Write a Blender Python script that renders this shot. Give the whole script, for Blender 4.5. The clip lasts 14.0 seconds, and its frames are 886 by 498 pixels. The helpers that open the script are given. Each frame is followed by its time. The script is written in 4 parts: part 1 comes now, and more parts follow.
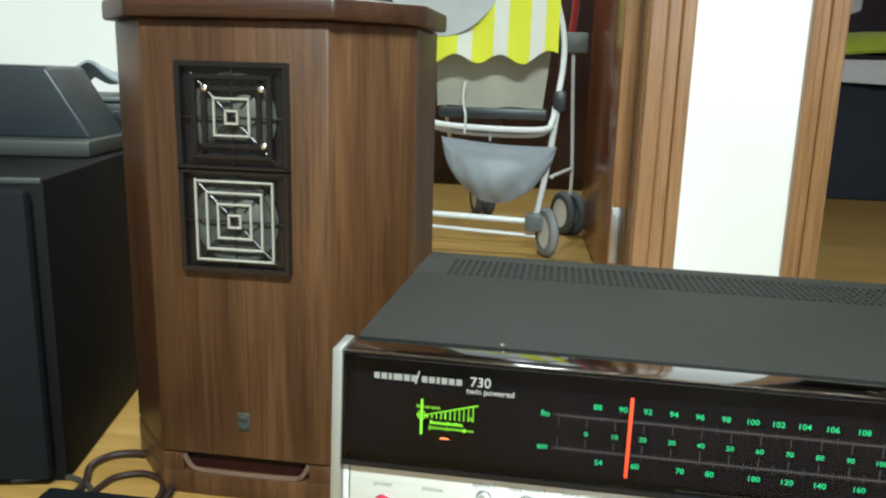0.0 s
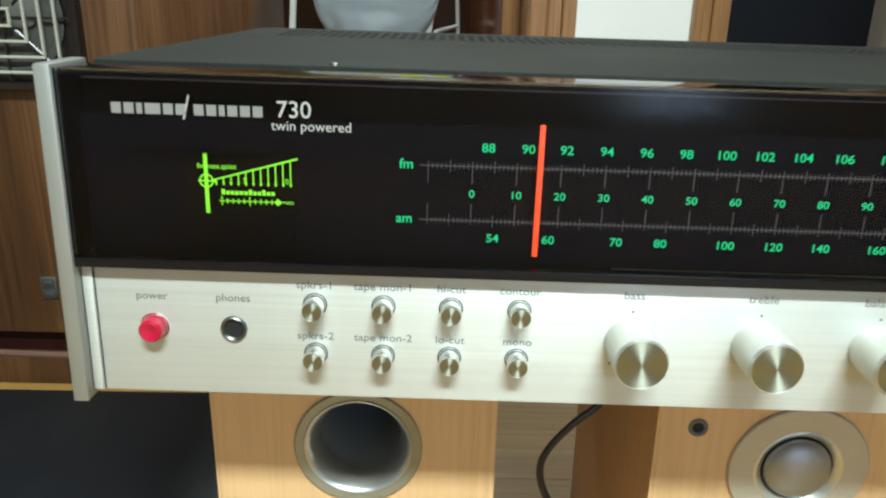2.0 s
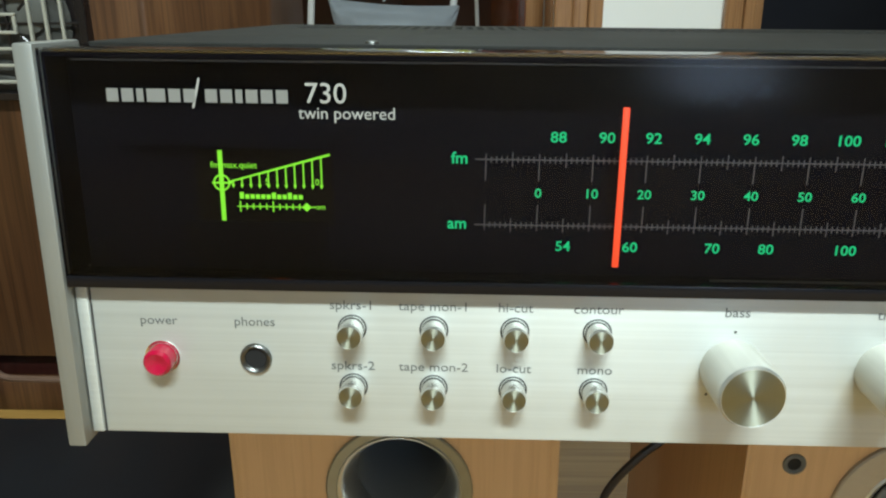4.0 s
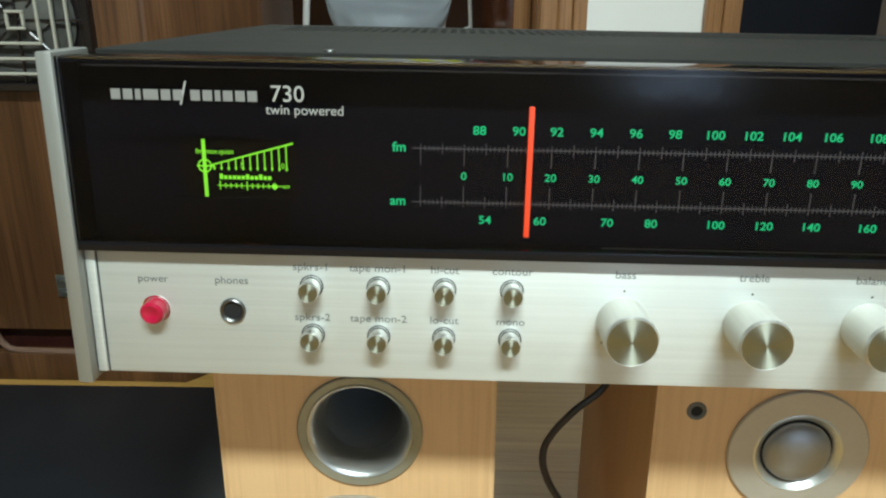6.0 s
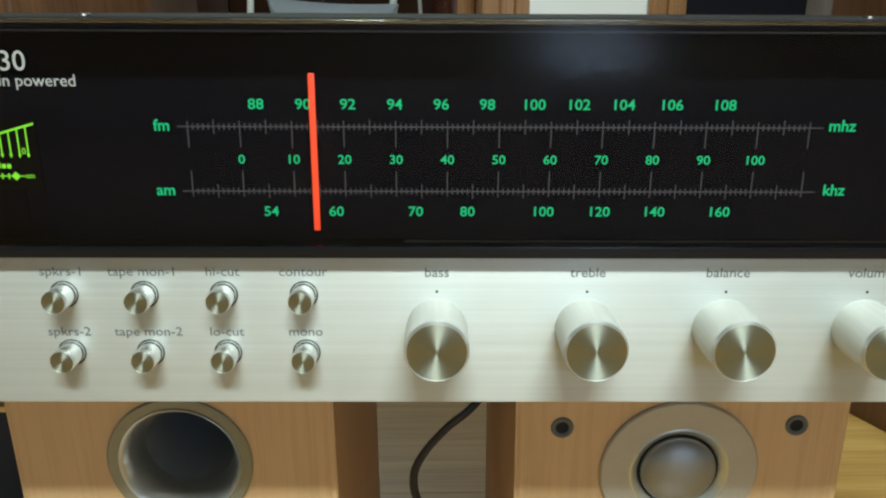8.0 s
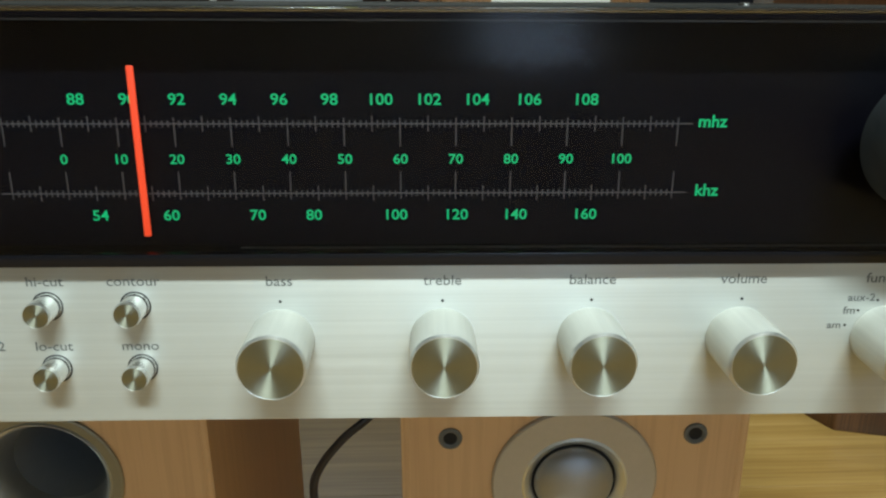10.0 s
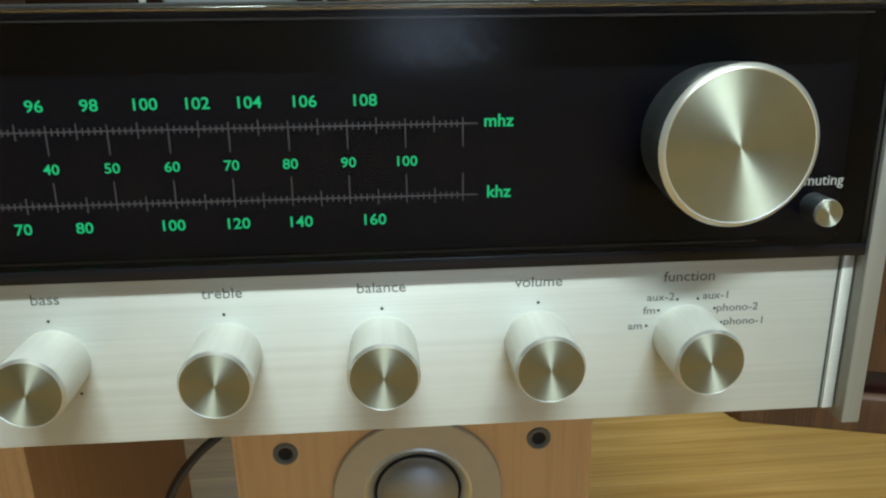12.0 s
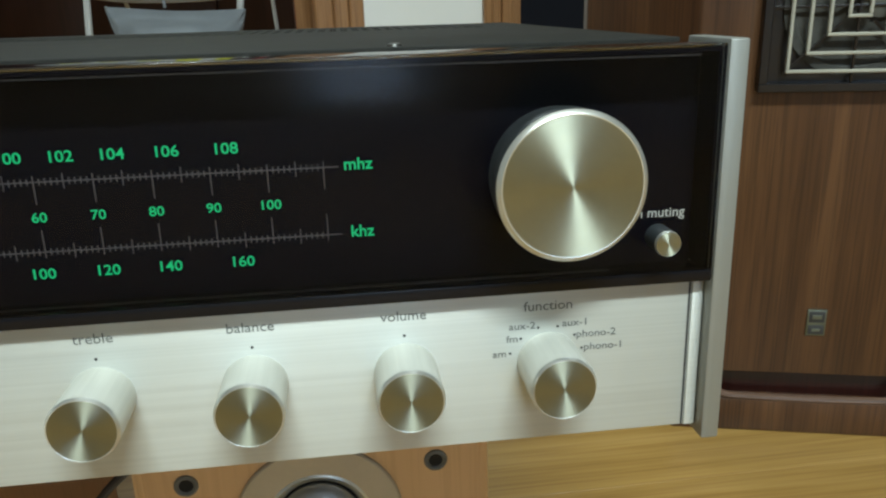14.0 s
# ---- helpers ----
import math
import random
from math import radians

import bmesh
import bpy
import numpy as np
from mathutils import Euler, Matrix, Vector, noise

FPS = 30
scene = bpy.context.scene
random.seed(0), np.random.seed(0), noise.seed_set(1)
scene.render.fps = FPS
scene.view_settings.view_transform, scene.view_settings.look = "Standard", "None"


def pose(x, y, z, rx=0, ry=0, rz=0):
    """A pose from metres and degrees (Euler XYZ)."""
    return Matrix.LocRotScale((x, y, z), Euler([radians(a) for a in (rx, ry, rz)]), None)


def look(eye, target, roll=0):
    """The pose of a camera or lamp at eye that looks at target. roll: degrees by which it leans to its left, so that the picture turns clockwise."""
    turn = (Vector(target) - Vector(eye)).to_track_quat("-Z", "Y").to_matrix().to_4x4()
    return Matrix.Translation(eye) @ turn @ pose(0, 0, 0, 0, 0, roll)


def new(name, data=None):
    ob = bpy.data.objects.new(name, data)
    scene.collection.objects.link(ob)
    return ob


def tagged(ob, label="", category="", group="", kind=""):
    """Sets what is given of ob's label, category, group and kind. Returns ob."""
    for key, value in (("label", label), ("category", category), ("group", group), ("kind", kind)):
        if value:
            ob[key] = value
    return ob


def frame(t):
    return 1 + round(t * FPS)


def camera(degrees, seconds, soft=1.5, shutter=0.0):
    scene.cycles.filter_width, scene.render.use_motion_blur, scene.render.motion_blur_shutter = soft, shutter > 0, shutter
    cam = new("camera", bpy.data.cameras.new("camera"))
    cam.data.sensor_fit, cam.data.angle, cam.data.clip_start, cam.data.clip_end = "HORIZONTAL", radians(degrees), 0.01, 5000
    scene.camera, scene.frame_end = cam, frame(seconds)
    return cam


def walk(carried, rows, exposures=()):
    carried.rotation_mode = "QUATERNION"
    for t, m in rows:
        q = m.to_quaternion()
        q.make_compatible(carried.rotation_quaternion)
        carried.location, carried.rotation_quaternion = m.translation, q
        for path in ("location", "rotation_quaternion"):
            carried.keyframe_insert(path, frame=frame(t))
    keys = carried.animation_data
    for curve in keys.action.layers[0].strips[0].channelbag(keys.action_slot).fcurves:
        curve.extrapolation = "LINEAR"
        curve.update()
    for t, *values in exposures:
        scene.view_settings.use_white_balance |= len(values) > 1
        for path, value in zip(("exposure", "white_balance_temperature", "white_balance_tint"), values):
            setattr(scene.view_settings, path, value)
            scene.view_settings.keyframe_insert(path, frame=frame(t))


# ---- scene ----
cam = camera(58.5, 14.0, soft=2.2, shutter=0.2)
LIFT, SPEAKER_TOP = 0.24, 0.2105
PATH = [
    (0, (0.01410, -0.40950, 0.50437), (-0.2672, 1.5205, 0.0617), 1.57),
    (0.5, (0.02723, -0.39947, 0.48466), (-0.1968, 1.5168, -0.0424), 1.31),
    (1, (0.03064, -0.39064, 0.47135), (-0.1437, 1.5104, -0.1250), 0.92),
    (1.5, (0.03208, -0.35296, 0.43399), (-0.0391, 1.5449, -0.1931), 1.55),
    (2, (0.02806, -0.26332, 0.38540), (0.0218, 1.6168, -0.2967), 1.16),
    (2.5, (0.01931, -0.22097, 0.36579), (0.0012, 1.6645, -0.3011), -0.08),
    (3, (0.01504, -0.21899, 0.36793), (-0.0279, 1.6727, -0.2799), -0.41),
    (5.5, (0.02021, -0.24382, 0.36945), (-0.0377, 1.6464, -0.2813), -0.08),
    (6, (0.03690, -0.27062, 0.37949), (-0.0138, 1.6124, -0.2926), 0.24),
    (6.5, (0.05607, -0.27711, 0.38448), (0.0165, 1.6142, -0.2646), -0.04),
    (7, (0.07842, -0.26215, 0.37096), (0.0596, 1.6366, -0.2571), -0.16),
    (9.5, (0.11480, -0.21255, 0.35656), (0.1455, 1.6701, -0.3176), -0.65),
    (10, (0.13547, -0.21237, 0.35811), (0.1824, 1.6718, -0.3110), -0.40),
    (10.5, (0.14807, -0.20957, 0.35690), (0.2180, 1.6728, -0.3153), -0.23),
    (11, (0.16551, -0.20881, 0.35748), (0.2757, 1.6723, -0.3128), -0.33),
    (11.5, (0.17919, -0.20759, 0.35791), (0.3177, 1.6697, -0.3178), -0.79),
    (12, (0.18459, -0.20517, 0.35645), (0.3260, 1.6736, -0.3146), -1.10),
    (12.5, (0.18981, -0.20608, 0.35794), (0.3517, 1.6741, -0.3043), -1.21),
    (13, (0.19658, -0.20773, 0.36117), (0.3730, 1.6700, -0.3044), -1.83),
    (13.5, (0.20243, -0.21169, 0.36388), (0.3921, 1.6668, -0.2960), -2.09),
    (14, (0.21322, -0.21429, 0.36678), (0.4348, 1.6619, -0.2895), -2.09),
]
walk(cam, [(t, look(eye, target, roll)) for t, eye, target, roll in PATH], ((0, 0.76), (0.5, 0.72), (1.0, 0.65), (1.5, 0.62), (2.0, 0.42), (2.5, 0.29), (3.0, 0.17), (5.5, 0.08), (7.2, 0.04), (9.5, -0.22), (12.5, -0.23), (14.0, -0.23)))

# ---------- light ----------
world = bpy.data.worlds.new("world")
scene.world = world
world.use_nodes = True
world.node_tree.nodes["Background"].inputs["Color"].default_value = (0.5, 0.6, 0.8, 1)
world.node_tree.nodes["Background"].inputs["Strength"].default_value = 0.02


def area_lamp(name, m, size, watts, colour, shape="DISK"):
    data = bpy.data.lights.new(name, "AREA")
    data.shape, data.size, data.energy, data.color = shape, size, watts, colour
    ob = new(name, data)
    ob.matrix_world = m
    return ob


COOL = (0.83, 1.0, 0.99)
main = area_lamp("ceiling_lamp_light", look((0.36, -1.60, 2.395), (0.36, -1.60, 0)), 1.20, 153, COOL, "RECTANGLE")
main.data.size_y = 0.24
area_lamp("hall_lamp_light", look((-0.25, 2.25, 2.385), (-0.25, 2.25, 0)), 0.30, 23, COOL)
area_lamp("bedroom_lamp_light", look((1.5, 2.4, 2.385), (1.5, 2.4, 0)), 0.25, 1.0, (0.9, 1.0, 0.9))
area_lamp("window_light", look((1.0, -3.32, 1.28), (1.0, 0, 1.28)), 0.60, 3.0, (0.72, 0.95, 1.25), "RECTANGLE").data.size_y = 0.78


# ---------- materials ----------
def material(name, colour=(0.5, 0.5, 0.5), rough=0.5, metal=0.0, spec=0.5):
    m = bpy.data.materials.new(name)
    m.use_nodes = True
    b = m.node_tree.nodes["Principled BSDF"]
    b.inputs["Base Color"].default_value = (*colour, 1)
    b.inputs["Roughness"].default_value = rough
    b.inputs["Metallic"].default_value = metal
    b.inputs["Specular IOR Level"].default_value = spec
    return m, m.node_tree, b


def node(tree, kind, **inputs):
    n = tree.nodes.new(kind)
    for key, value in inputs.items():
        n.inputs[key.replace("_", " ")].default_value = value
    return n


def coords(tree, scale=(1, 1, 1), space="Object", random_shift=False):
    c = tree.nodes.new("ShaderNodeTexCoord")
    mp = tree.nodes.new("ShaderNodeMapping")
    mp.inputs["Scale"].default_value = scale
    tree.links.new(c.outputs[space], mp.inputs["Vector"])
    if random_shift:
        info = tree.nodes.new("ShaderNodeObjectInfo")
        mul = tree.nodes.new("ShaderNodeVectorMath")
        mul.operation = "SCALE"
        mul.inputs[0].default_value = (17.0, 23.0, 31.0)
        tree.links.new(info.outputs["Random"], mul.inputs["Scale"])
        tree.links.new(mul.outputs["Vector"], mp.inputs["Location"])
    return mp.outputs["Vector"]


def ramp(tree, source, stops):
    r = tree.nodes.new("ShaderNodeValToRGB")
    while len(r.color_ramp.elements) < len(stops):
        r.color_ramp.elements.new(0.5)
    for e, (p, c) in zip(r.color_ramp.elements, stops):
        e.position, e.color = p, (*c, 1)
    tree.links.new(source, r.inputs["Fac"])
    return r.outputs["Color"]


def mix(tree, a, b, fac, mode="MIX"):
    n = tree.nodes.new("ShaderNodeMix")
    n.data_type, n.blend_type = "RGBA", mode
    for s, v in ((n.inputs[0], fac), (n.inputs[6], a), (n.inputs[7], b)):
        if hasattr(v, "is_linked"):
            tree.links.new(v, s)
        else:
            s.default_value = v
    return n.outputs[2]


def noise_fac(tree, vec, scale, detail=4, rough=0.55, distortion=0.0):
    n = node(tree, "ShaderNodeTexNoise", Scale=scale, Detail=detail, Roughness=rough, Distortion=distortion)
    tree.links.new(vec, n.inputs["Vector"])
    return n.outputs["Fac"]


def bump(tree, b, height, strength=0.2, distance=0.001):
    n = node(tree, "ShaderNodeBump", Strength=strength, Distance=distance)
    tree.links.new(height, n.inputs["Height"])
    tree.links.new(n.outputs["Normal"], b.inputs["Normal"])


def rough_from(tree, b, fac, low, high):
    r = node(tree, "ShaderNodeMapRange")
    r.inputs["To Min"].default_value, r.inputs["To Max"].default_value = low, high
    tree.links.new(fac, r.inputs["Value"])
    tree.links.new(r.outputs["Result"], b.inputs["Roughness"])


def wood(name, dark, mid, light, grain=(60, 60, 2.2), fine=(420, 420, 9), rough=0.4, shift=False, figure=0.5, pore=0.35, spec=0.5):
    """Veneer whose grain runs along the axis with the smallest scale."""
    m, t, b = material(name, mid, rough, 0.0, spec)
    v = coords(t, grain, random_shift=shift)
    v2 = coords(t, fine, random_shift=shift)
    v3 = coords(t, tuple(g * 0.25 for g in grain), random_shift=shift)
    wide = noise_fac(t, v3, 1.0, 3, 0.5, 1.2)
    bands = noise_fac(t, v, 1.0, 5, 0.6, 1.4)
    pores = noise_fac(t, v2, 1.0, 3, 0.6)
    c = ramp(t, bands, [(0.30, dark), (0.5, mid), (0.70, light)])
    c = mix(t, c, ramp(t, wide, [(0.35, dark), (0.65, light)]), figure * 0.6)
    c = mix(t, c, ramp(t, pores, [(0.38, tuple(x * 0.45 for x in dark)), (0.52, (1, 1, 1))]), pore, "MULTIPLY")
    t.links.new(c, b.inputs["Base Color"])
    rough_from(t, b, bands, rough - 0.07, rough + 0.1)
    bump(t, b, pores, 0.12, 0.0004)
    return m


walnut = wood("walnut_veneer", (0.0200, 0.0070, 0.0029), (0.058, 0.0220, 0.0085), (0.140, 0.0640, 0.0260), (24, 24, 1.5), (520, 520, 8), 0.37, True, 0.75, 0.35, 0.42)
slot_wood = wood("worn_slot_edge", (0.10, 0.055, 0.036), (0.14, 0.08, 0.055), (0.18, 0.11, 0.08), (2, 40, 40), (8, 400, 400), 0.4)
walnut_trim = wood("walnut_cap", (0.026, 0.009, 0.005), (0.052, 0.019, 0.009), (0.075, 0.030, 0.015), (3, 60, 60), (10, 500, 500), 0.36)
beech = wood("beech_veneer", (0.60, 0.365, 0.18), (0.625, 0.39, 0.197), (0.65, 0.412, 0.213), (20, 20, 1.0), (420, 420, 12), 0.46, True, 0.3, 0.10)
casing_wood = wood("casing_wood", (0.29, 0.142, 0.060), (0.325, 0.165, 0.071), (0.36, 0.188, 0.084), (40, 40, 1.4), (350, 350, 6), 0.33, True)
door_wood = wood("door_wood", (0.14, 0.038, 0.013), (0.25, 0.076, 0.026), (0.35, 0.118, 0.043), (30, 30, 1.2), (300, 300, 6), 0.22)
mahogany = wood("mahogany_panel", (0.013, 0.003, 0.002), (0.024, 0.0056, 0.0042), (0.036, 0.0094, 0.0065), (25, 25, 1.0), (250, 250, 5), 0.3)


def plank_material():
    m, t, b = material("laminate", (0.5, 0.3, 0.12), 0.4, 0.0, 0.5)
    v = coords(t, (1.8, 34, 34), random_shift=True)
    v2 = coords(t, (7, 330, 330), random_shift=True)
    g = noise_fac(t, v, 1.0, 5, 0.6, 1.0)
    p = noise_fac(t, v2, 1.0, 3, 0.6)
    c = ramp(t, g, [(0.28, (0.29, 0.162, 0.043)), (0.5, (0.365, 0.215, 0.062)), (0.74, (0.43, 0.265, 0.088))])
    c = mix(t, c, ramp(t, p, [(0.36, (0.62, 0.52, 0.42)), (0.55, (1, 1, 1))]), 0.5, "MULTIPLY")
    info = t.nodes.new("ShaderNodeObjectInfo")
    c = mix(t, c, ramp(t, info.outputs["Random"], [(0.0, (0.92, 0.90, 0.87)), (1.0, (1.0, 1.0, 1.0))]), 1.0, "MULTIPLY")
    t.links.new(c, b.inputs["Base Color"])
    rough_from(t, b, g, 0.30, 0.44)
    bump(t, b, p, 0.1, 0.0004)
    return m


laminate = plank_material()


def plaster(name, colour, rough=0.85):
    m, t, b = material(name, colour, rough)
    v = coords(t)
    big = noise_fac(t, v, 2.2, 3)
    fine = noise_fac(t, v, 260, 4)
    c = ramp(t, big, [(0.3, tuple(x * 0.95 for x in colour)), (0.7, colour)])
    t.links.new(c, b.inputs["Base Color"])
    bump(t, b, fine, 0.15, 0.0006)
    return m


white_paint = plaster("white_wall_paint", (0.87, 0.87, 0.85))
# Ceiling and out-of-view walls are darkened so less light bounces and shadows stay deep.
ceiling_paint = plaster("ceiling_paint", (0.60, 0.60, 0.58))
dimmed_paint = plaster("dimmed_wall_paint", (0.26, 0.26, 0.25))


def brushed(name, colour, rough, streak=(4, 900, 900), amount=0.10, metal=1.0):
    m, t, b = material(name, colour, rough, metal)
    v = coords(t, streak)
    s = noise_fac(t, v, 1.0, 3, 0.6)
    s2 = noise_fac(t, coords(t), 35, 3)
    c = ramp(t, s, [(0.3, tuple(x * (1 - amount) for x in colour)), (0.7, colour)])
    c = mix(t, c, ramp(t, s2, [(0.4, (0.95, 0.95, 0.94)), (0.6, (1, 1, 1))]), 0.6, "MULTIPLY")
    t.links.new(c, b.inputs["Base Color"])
    rough_from(t, b, s, rough - 0.06, rough + 0.08)
    bump(t, b, s, 0.08, 0.0001)
    return m


silver_face = brushed("brushed_aluminium_face", (0.57, 0.58, 0.55), 0.53, (6, 900, 900), 0.10, 0.52)
across = silver_face.node_tree.nodes.new("ShaderNodeCombineXYZ")
across.inputs["Z"].default_value = 1.0
silver_face.node_tree.nodes["Principled BSDF"].inputs["Anisotropic"].default_value = 0.68
silver_face.node_tree.links.new(across.outputs["Vector"], silver_face.node_tree.nodes["Principled BSDF"].inputs["Tangent"])
rim_metal = brushed("turned_rim_metal", (0.70, 0.71, 0.68), 0.34, (40, 40, 40), 0.03, 0.85)
jack_metal = brushed("dark_nickel", (0.16, 0.16, 0.155), 0.34, (60, 60, 60), 0.10)
cap_metal = brushed("satin_aluminium_cap", (0.30, 0.305, 0.288), 0.48, (900, 900, 8), 0.10, 0.55)
knob_side = brushed("satin_knob_side", (0.62, 0.62, 0.565), 0.42, (700, 12, 700), 0.08, 0.22)
bright_metal = brushed("bright_metal", (0.82, 0.82, 0.80), 0.16, (300, 300, 300), 0.04)
port_metal = brushed("port_flare_metal", (0.54, 0.55, 0.54), 0.30, (60, 60, 60), 0.10, 0.85)
ring_metal = brushed("port_ring_metal", (0.30, 0.285, 0.22), 0.45, (200, 200, 200), 0.08, 0.6)
plate_metal = brushed("tweeter_plate", (0.46, 0.42, 0.355), 0.5, (400, 400, 400), 0.06, 0.5)
dome_metal = brushed("dome_metal", (0.36, 0.37, 0.39), 0.50, (80, 80, 80), 0.08)


def spun(name, colour, rough=0.30):
    """Turned metal face: the gloss is drawn out across the radius."""
    m, t, b = material(name, colour, rough, 1.0)
    b.inputs["Anisotropic"].default_value = 0.9
    b.inputs["Anisotropic Rotation"].default_value = 0.25
    tg = t.nodes.new("ShaderNodeTangent")
    tg.direction_type, tg.axis = "RADIAL", "Y"
    t.links.new(tg.outputs["Tangent"], b.inputs["Tangent"])
    s = noise_fac(t, coords(t), 120, 3)
    c = ramp(t, s, [(0.35, tuple(x * 0.93 for x in colour)), (0.65, colour)])
    t.links.new(c, b.inputs["Base Color"])
    return m


spun_face = spun("turned_aluminium", (0.40, 0.415, 0.335), 0.46)
spun_small = spun("turned_aluminium_small", (0.32, 0.33, 0.27), 0.50)


def dusty(name, colour, rough, dust=0.10, scale=140, spec=0.5):
    m, t, b = material(name, colour, rough, 0.0, spec)
    v = coords(t)
    a = noise_fac(t, v, scale, 4, 0.65)
    w = noise_fac(t, v, scale * 0.06, 3)
    light = tuple(min(1, x + dust * 0.35) for x in colour)
    c = ramp(t, a, [(0.35, colour), (0.75, light)])
    c = mix(t, c, ramp(t, w, [(0.3, tuple(x * 0.8 for x in colour)), (0.7, light)]), 0.4)
    t.links.new(c, b.inputs["Base Color"])
    rough_from(t, b, w, max(0.02, rough - 0.06), rough + 0.08)
    bump(t, b, a, 0.06, 0.0003)
    return m


cover_paint = dusty("grey_cover_paint", (0.0215, 0.0210, 0.0185), 0.66, 0.016, 900, 0.15)
black_case = dusty("black_case_paint", (0.008, 0.010, 0.013), 0.30, 0.008, 500, 0.35)
black_cloth = dusty("black_speaker_cloth", (0.0024, 0.0034, 0.0050), 0.8, 0.005, 900, 0.2)
black_vinyl = dusty("black_vinyl", (0.005, 0.0045, 0.005), 0.6, 0.004, 300, 0.10)
port_plastic = dusty("port_grey_plastic", (0.20, 0.21, 0.215), 0.30, 0.05, 200)
grey_plastic = dusty("grey_plastic", (0.10, 0.107, 0.105), 0.45, 0.05, 200)
dark_plastic = dusty("dark_grey_plastic", (0.020, 0.024, 0.027), 0.40, 0.025, 200)
device_base = dusty("device_base_grey", (0.030, 0.032, 0.029), 0.5, 0.015, 200)
device_plastic = dusty("device_blue_black", (0.010, 0.016, 0.021), 0.42, 0.015, 200)
brown_plastic = dusty("dark_brown_plastic", (0.0065, 0.0046, 0.0050), 0.28, 0.010, 200)
cream_plastic = dusty("cream_plastic", (0.34, 0.325, 0.27), 0.42, 0.05, 200)
grille_foam = dusty("grey_green_cone", (0.022, 0.021, 0.016), 0.75, 0.1, 120)
# Paler grey for the highlight painted on the tower drivers.
cone_highlight = dusty("painted_cone_highlight", (0.066, 0.066, 0.056), 0.6, 0.08, 120)
rubber = dusty("tyre_rubber", (0.05, 0.055, 0.06), 0.7, 0.05, 200)
grey_rubber = dusty("grey_tyre", (0.20, 0.21, 0.21), 0.65, 0.06, 200)
frame_paint = dusty("pale_frame_paint", (0.66, 0.67, 0.66), 0.32, 0.06, 200)
cable_brown = dusty("brown_cable", (0.024, 0.010, 0.008), 0.4, 0.012, 200)
cable_grey = dusty("grey_cable", (0.034, 0.031, 0.028), 0.45, 0.015, 200)
dark_void = material("dark_inside", (0.004, 0.004, 0.005), 0.8)[0]
gloss_black = material("gloss_black_trim", (0.005, 0.005, 0.007), 0.25, 0.0, 0.25)[0]
glass_edge = material("polished_dark_edge", (0.30, 0.30, 0.31), 0.07, 1.0)[0]
dial_black = material("dial_black", (0.0030, 0.0027, 0.0060), 0.6, 0.0, 0.05)[0]
ink_grey = material("grey_ink", (0.13, 0.135, 0.13), 0.6)[0]
dot_ink = material("dark_ink", (0.03, 0.03, 0.03), 0.6)[0]
mark_grey = material("mark_grey_print", (0.20, 0.20, 0.192), 0.5)[0]
print_white = material("white_print", (0.36, 0.36, 0.345), 0.5)[0]
scale_grey = material("scale_grey_print", (0.085, 0.078, 0.088), 0.6)[0]
trim_line = material("dark_trim_line", (0.028, 0.026, 0.031), 0.4)[0]
hinge_metal = brushed("hinge_steel", (0.46, 0.45, 0.42), 0.34, (60, 60, 60), 0.15)
emblem_metal = brushed("emblem_metal", (0.22, 0.25, 0.21), 0.45, (60, 60, 60), 0.1)


def cloth(name, colour, weave=700, rough=0.9):
    m, t, b = material(name, colour, rough)
    v = coords(t)
    a = noise_fac(t, v, weave, 2)
    w = noise_fac(t, v, 14, 3)
    c = ramp(t, a, [(0.3, tuple(x * 0.86 for x in colour)), (0.7, colour)])
    c = mix(t, c, ramp(t, w, [(0.3, (0.86, 0.86, 0.86)), (0.7, (1, 1, 1))]), 0.7, "MULTIPLY")
    t.links.new(c, b.inputs["Base Color"])
    b.inputs["Sheen Weight"].default_value = 0.15
    bump(t, b, a, 0.2, 0.0005)
    return m


bag_cloth = cloth("grey_blue_cloth", (0.28, 0.31, 0.34))
seat_cloth = cloth("taupe_cloth", (0.34, 0.32, 0.26))
window_cloth = cloth("pale_grey_cloth", (0.52, 0.54, 0.54))
bed_sheet = cloth("white_bedding", (0.55, 0.52, 0.52))
lime_cloth = cloth("lime_bedding", (0.42, 0.46, 0.03))
plum_cloth = cloth("plum_cloth", (0.05, 0.03, 0.045))
navy_cloth = cloth("navy_bed_skirt", (0.012, 0.014, 0.024))
towel_cloth = cloth("grey_towel", (0.30, 0.34, 0.36))
red_tinsel = cloth("red_ribbon", (0.35, 0.02, 0.02))


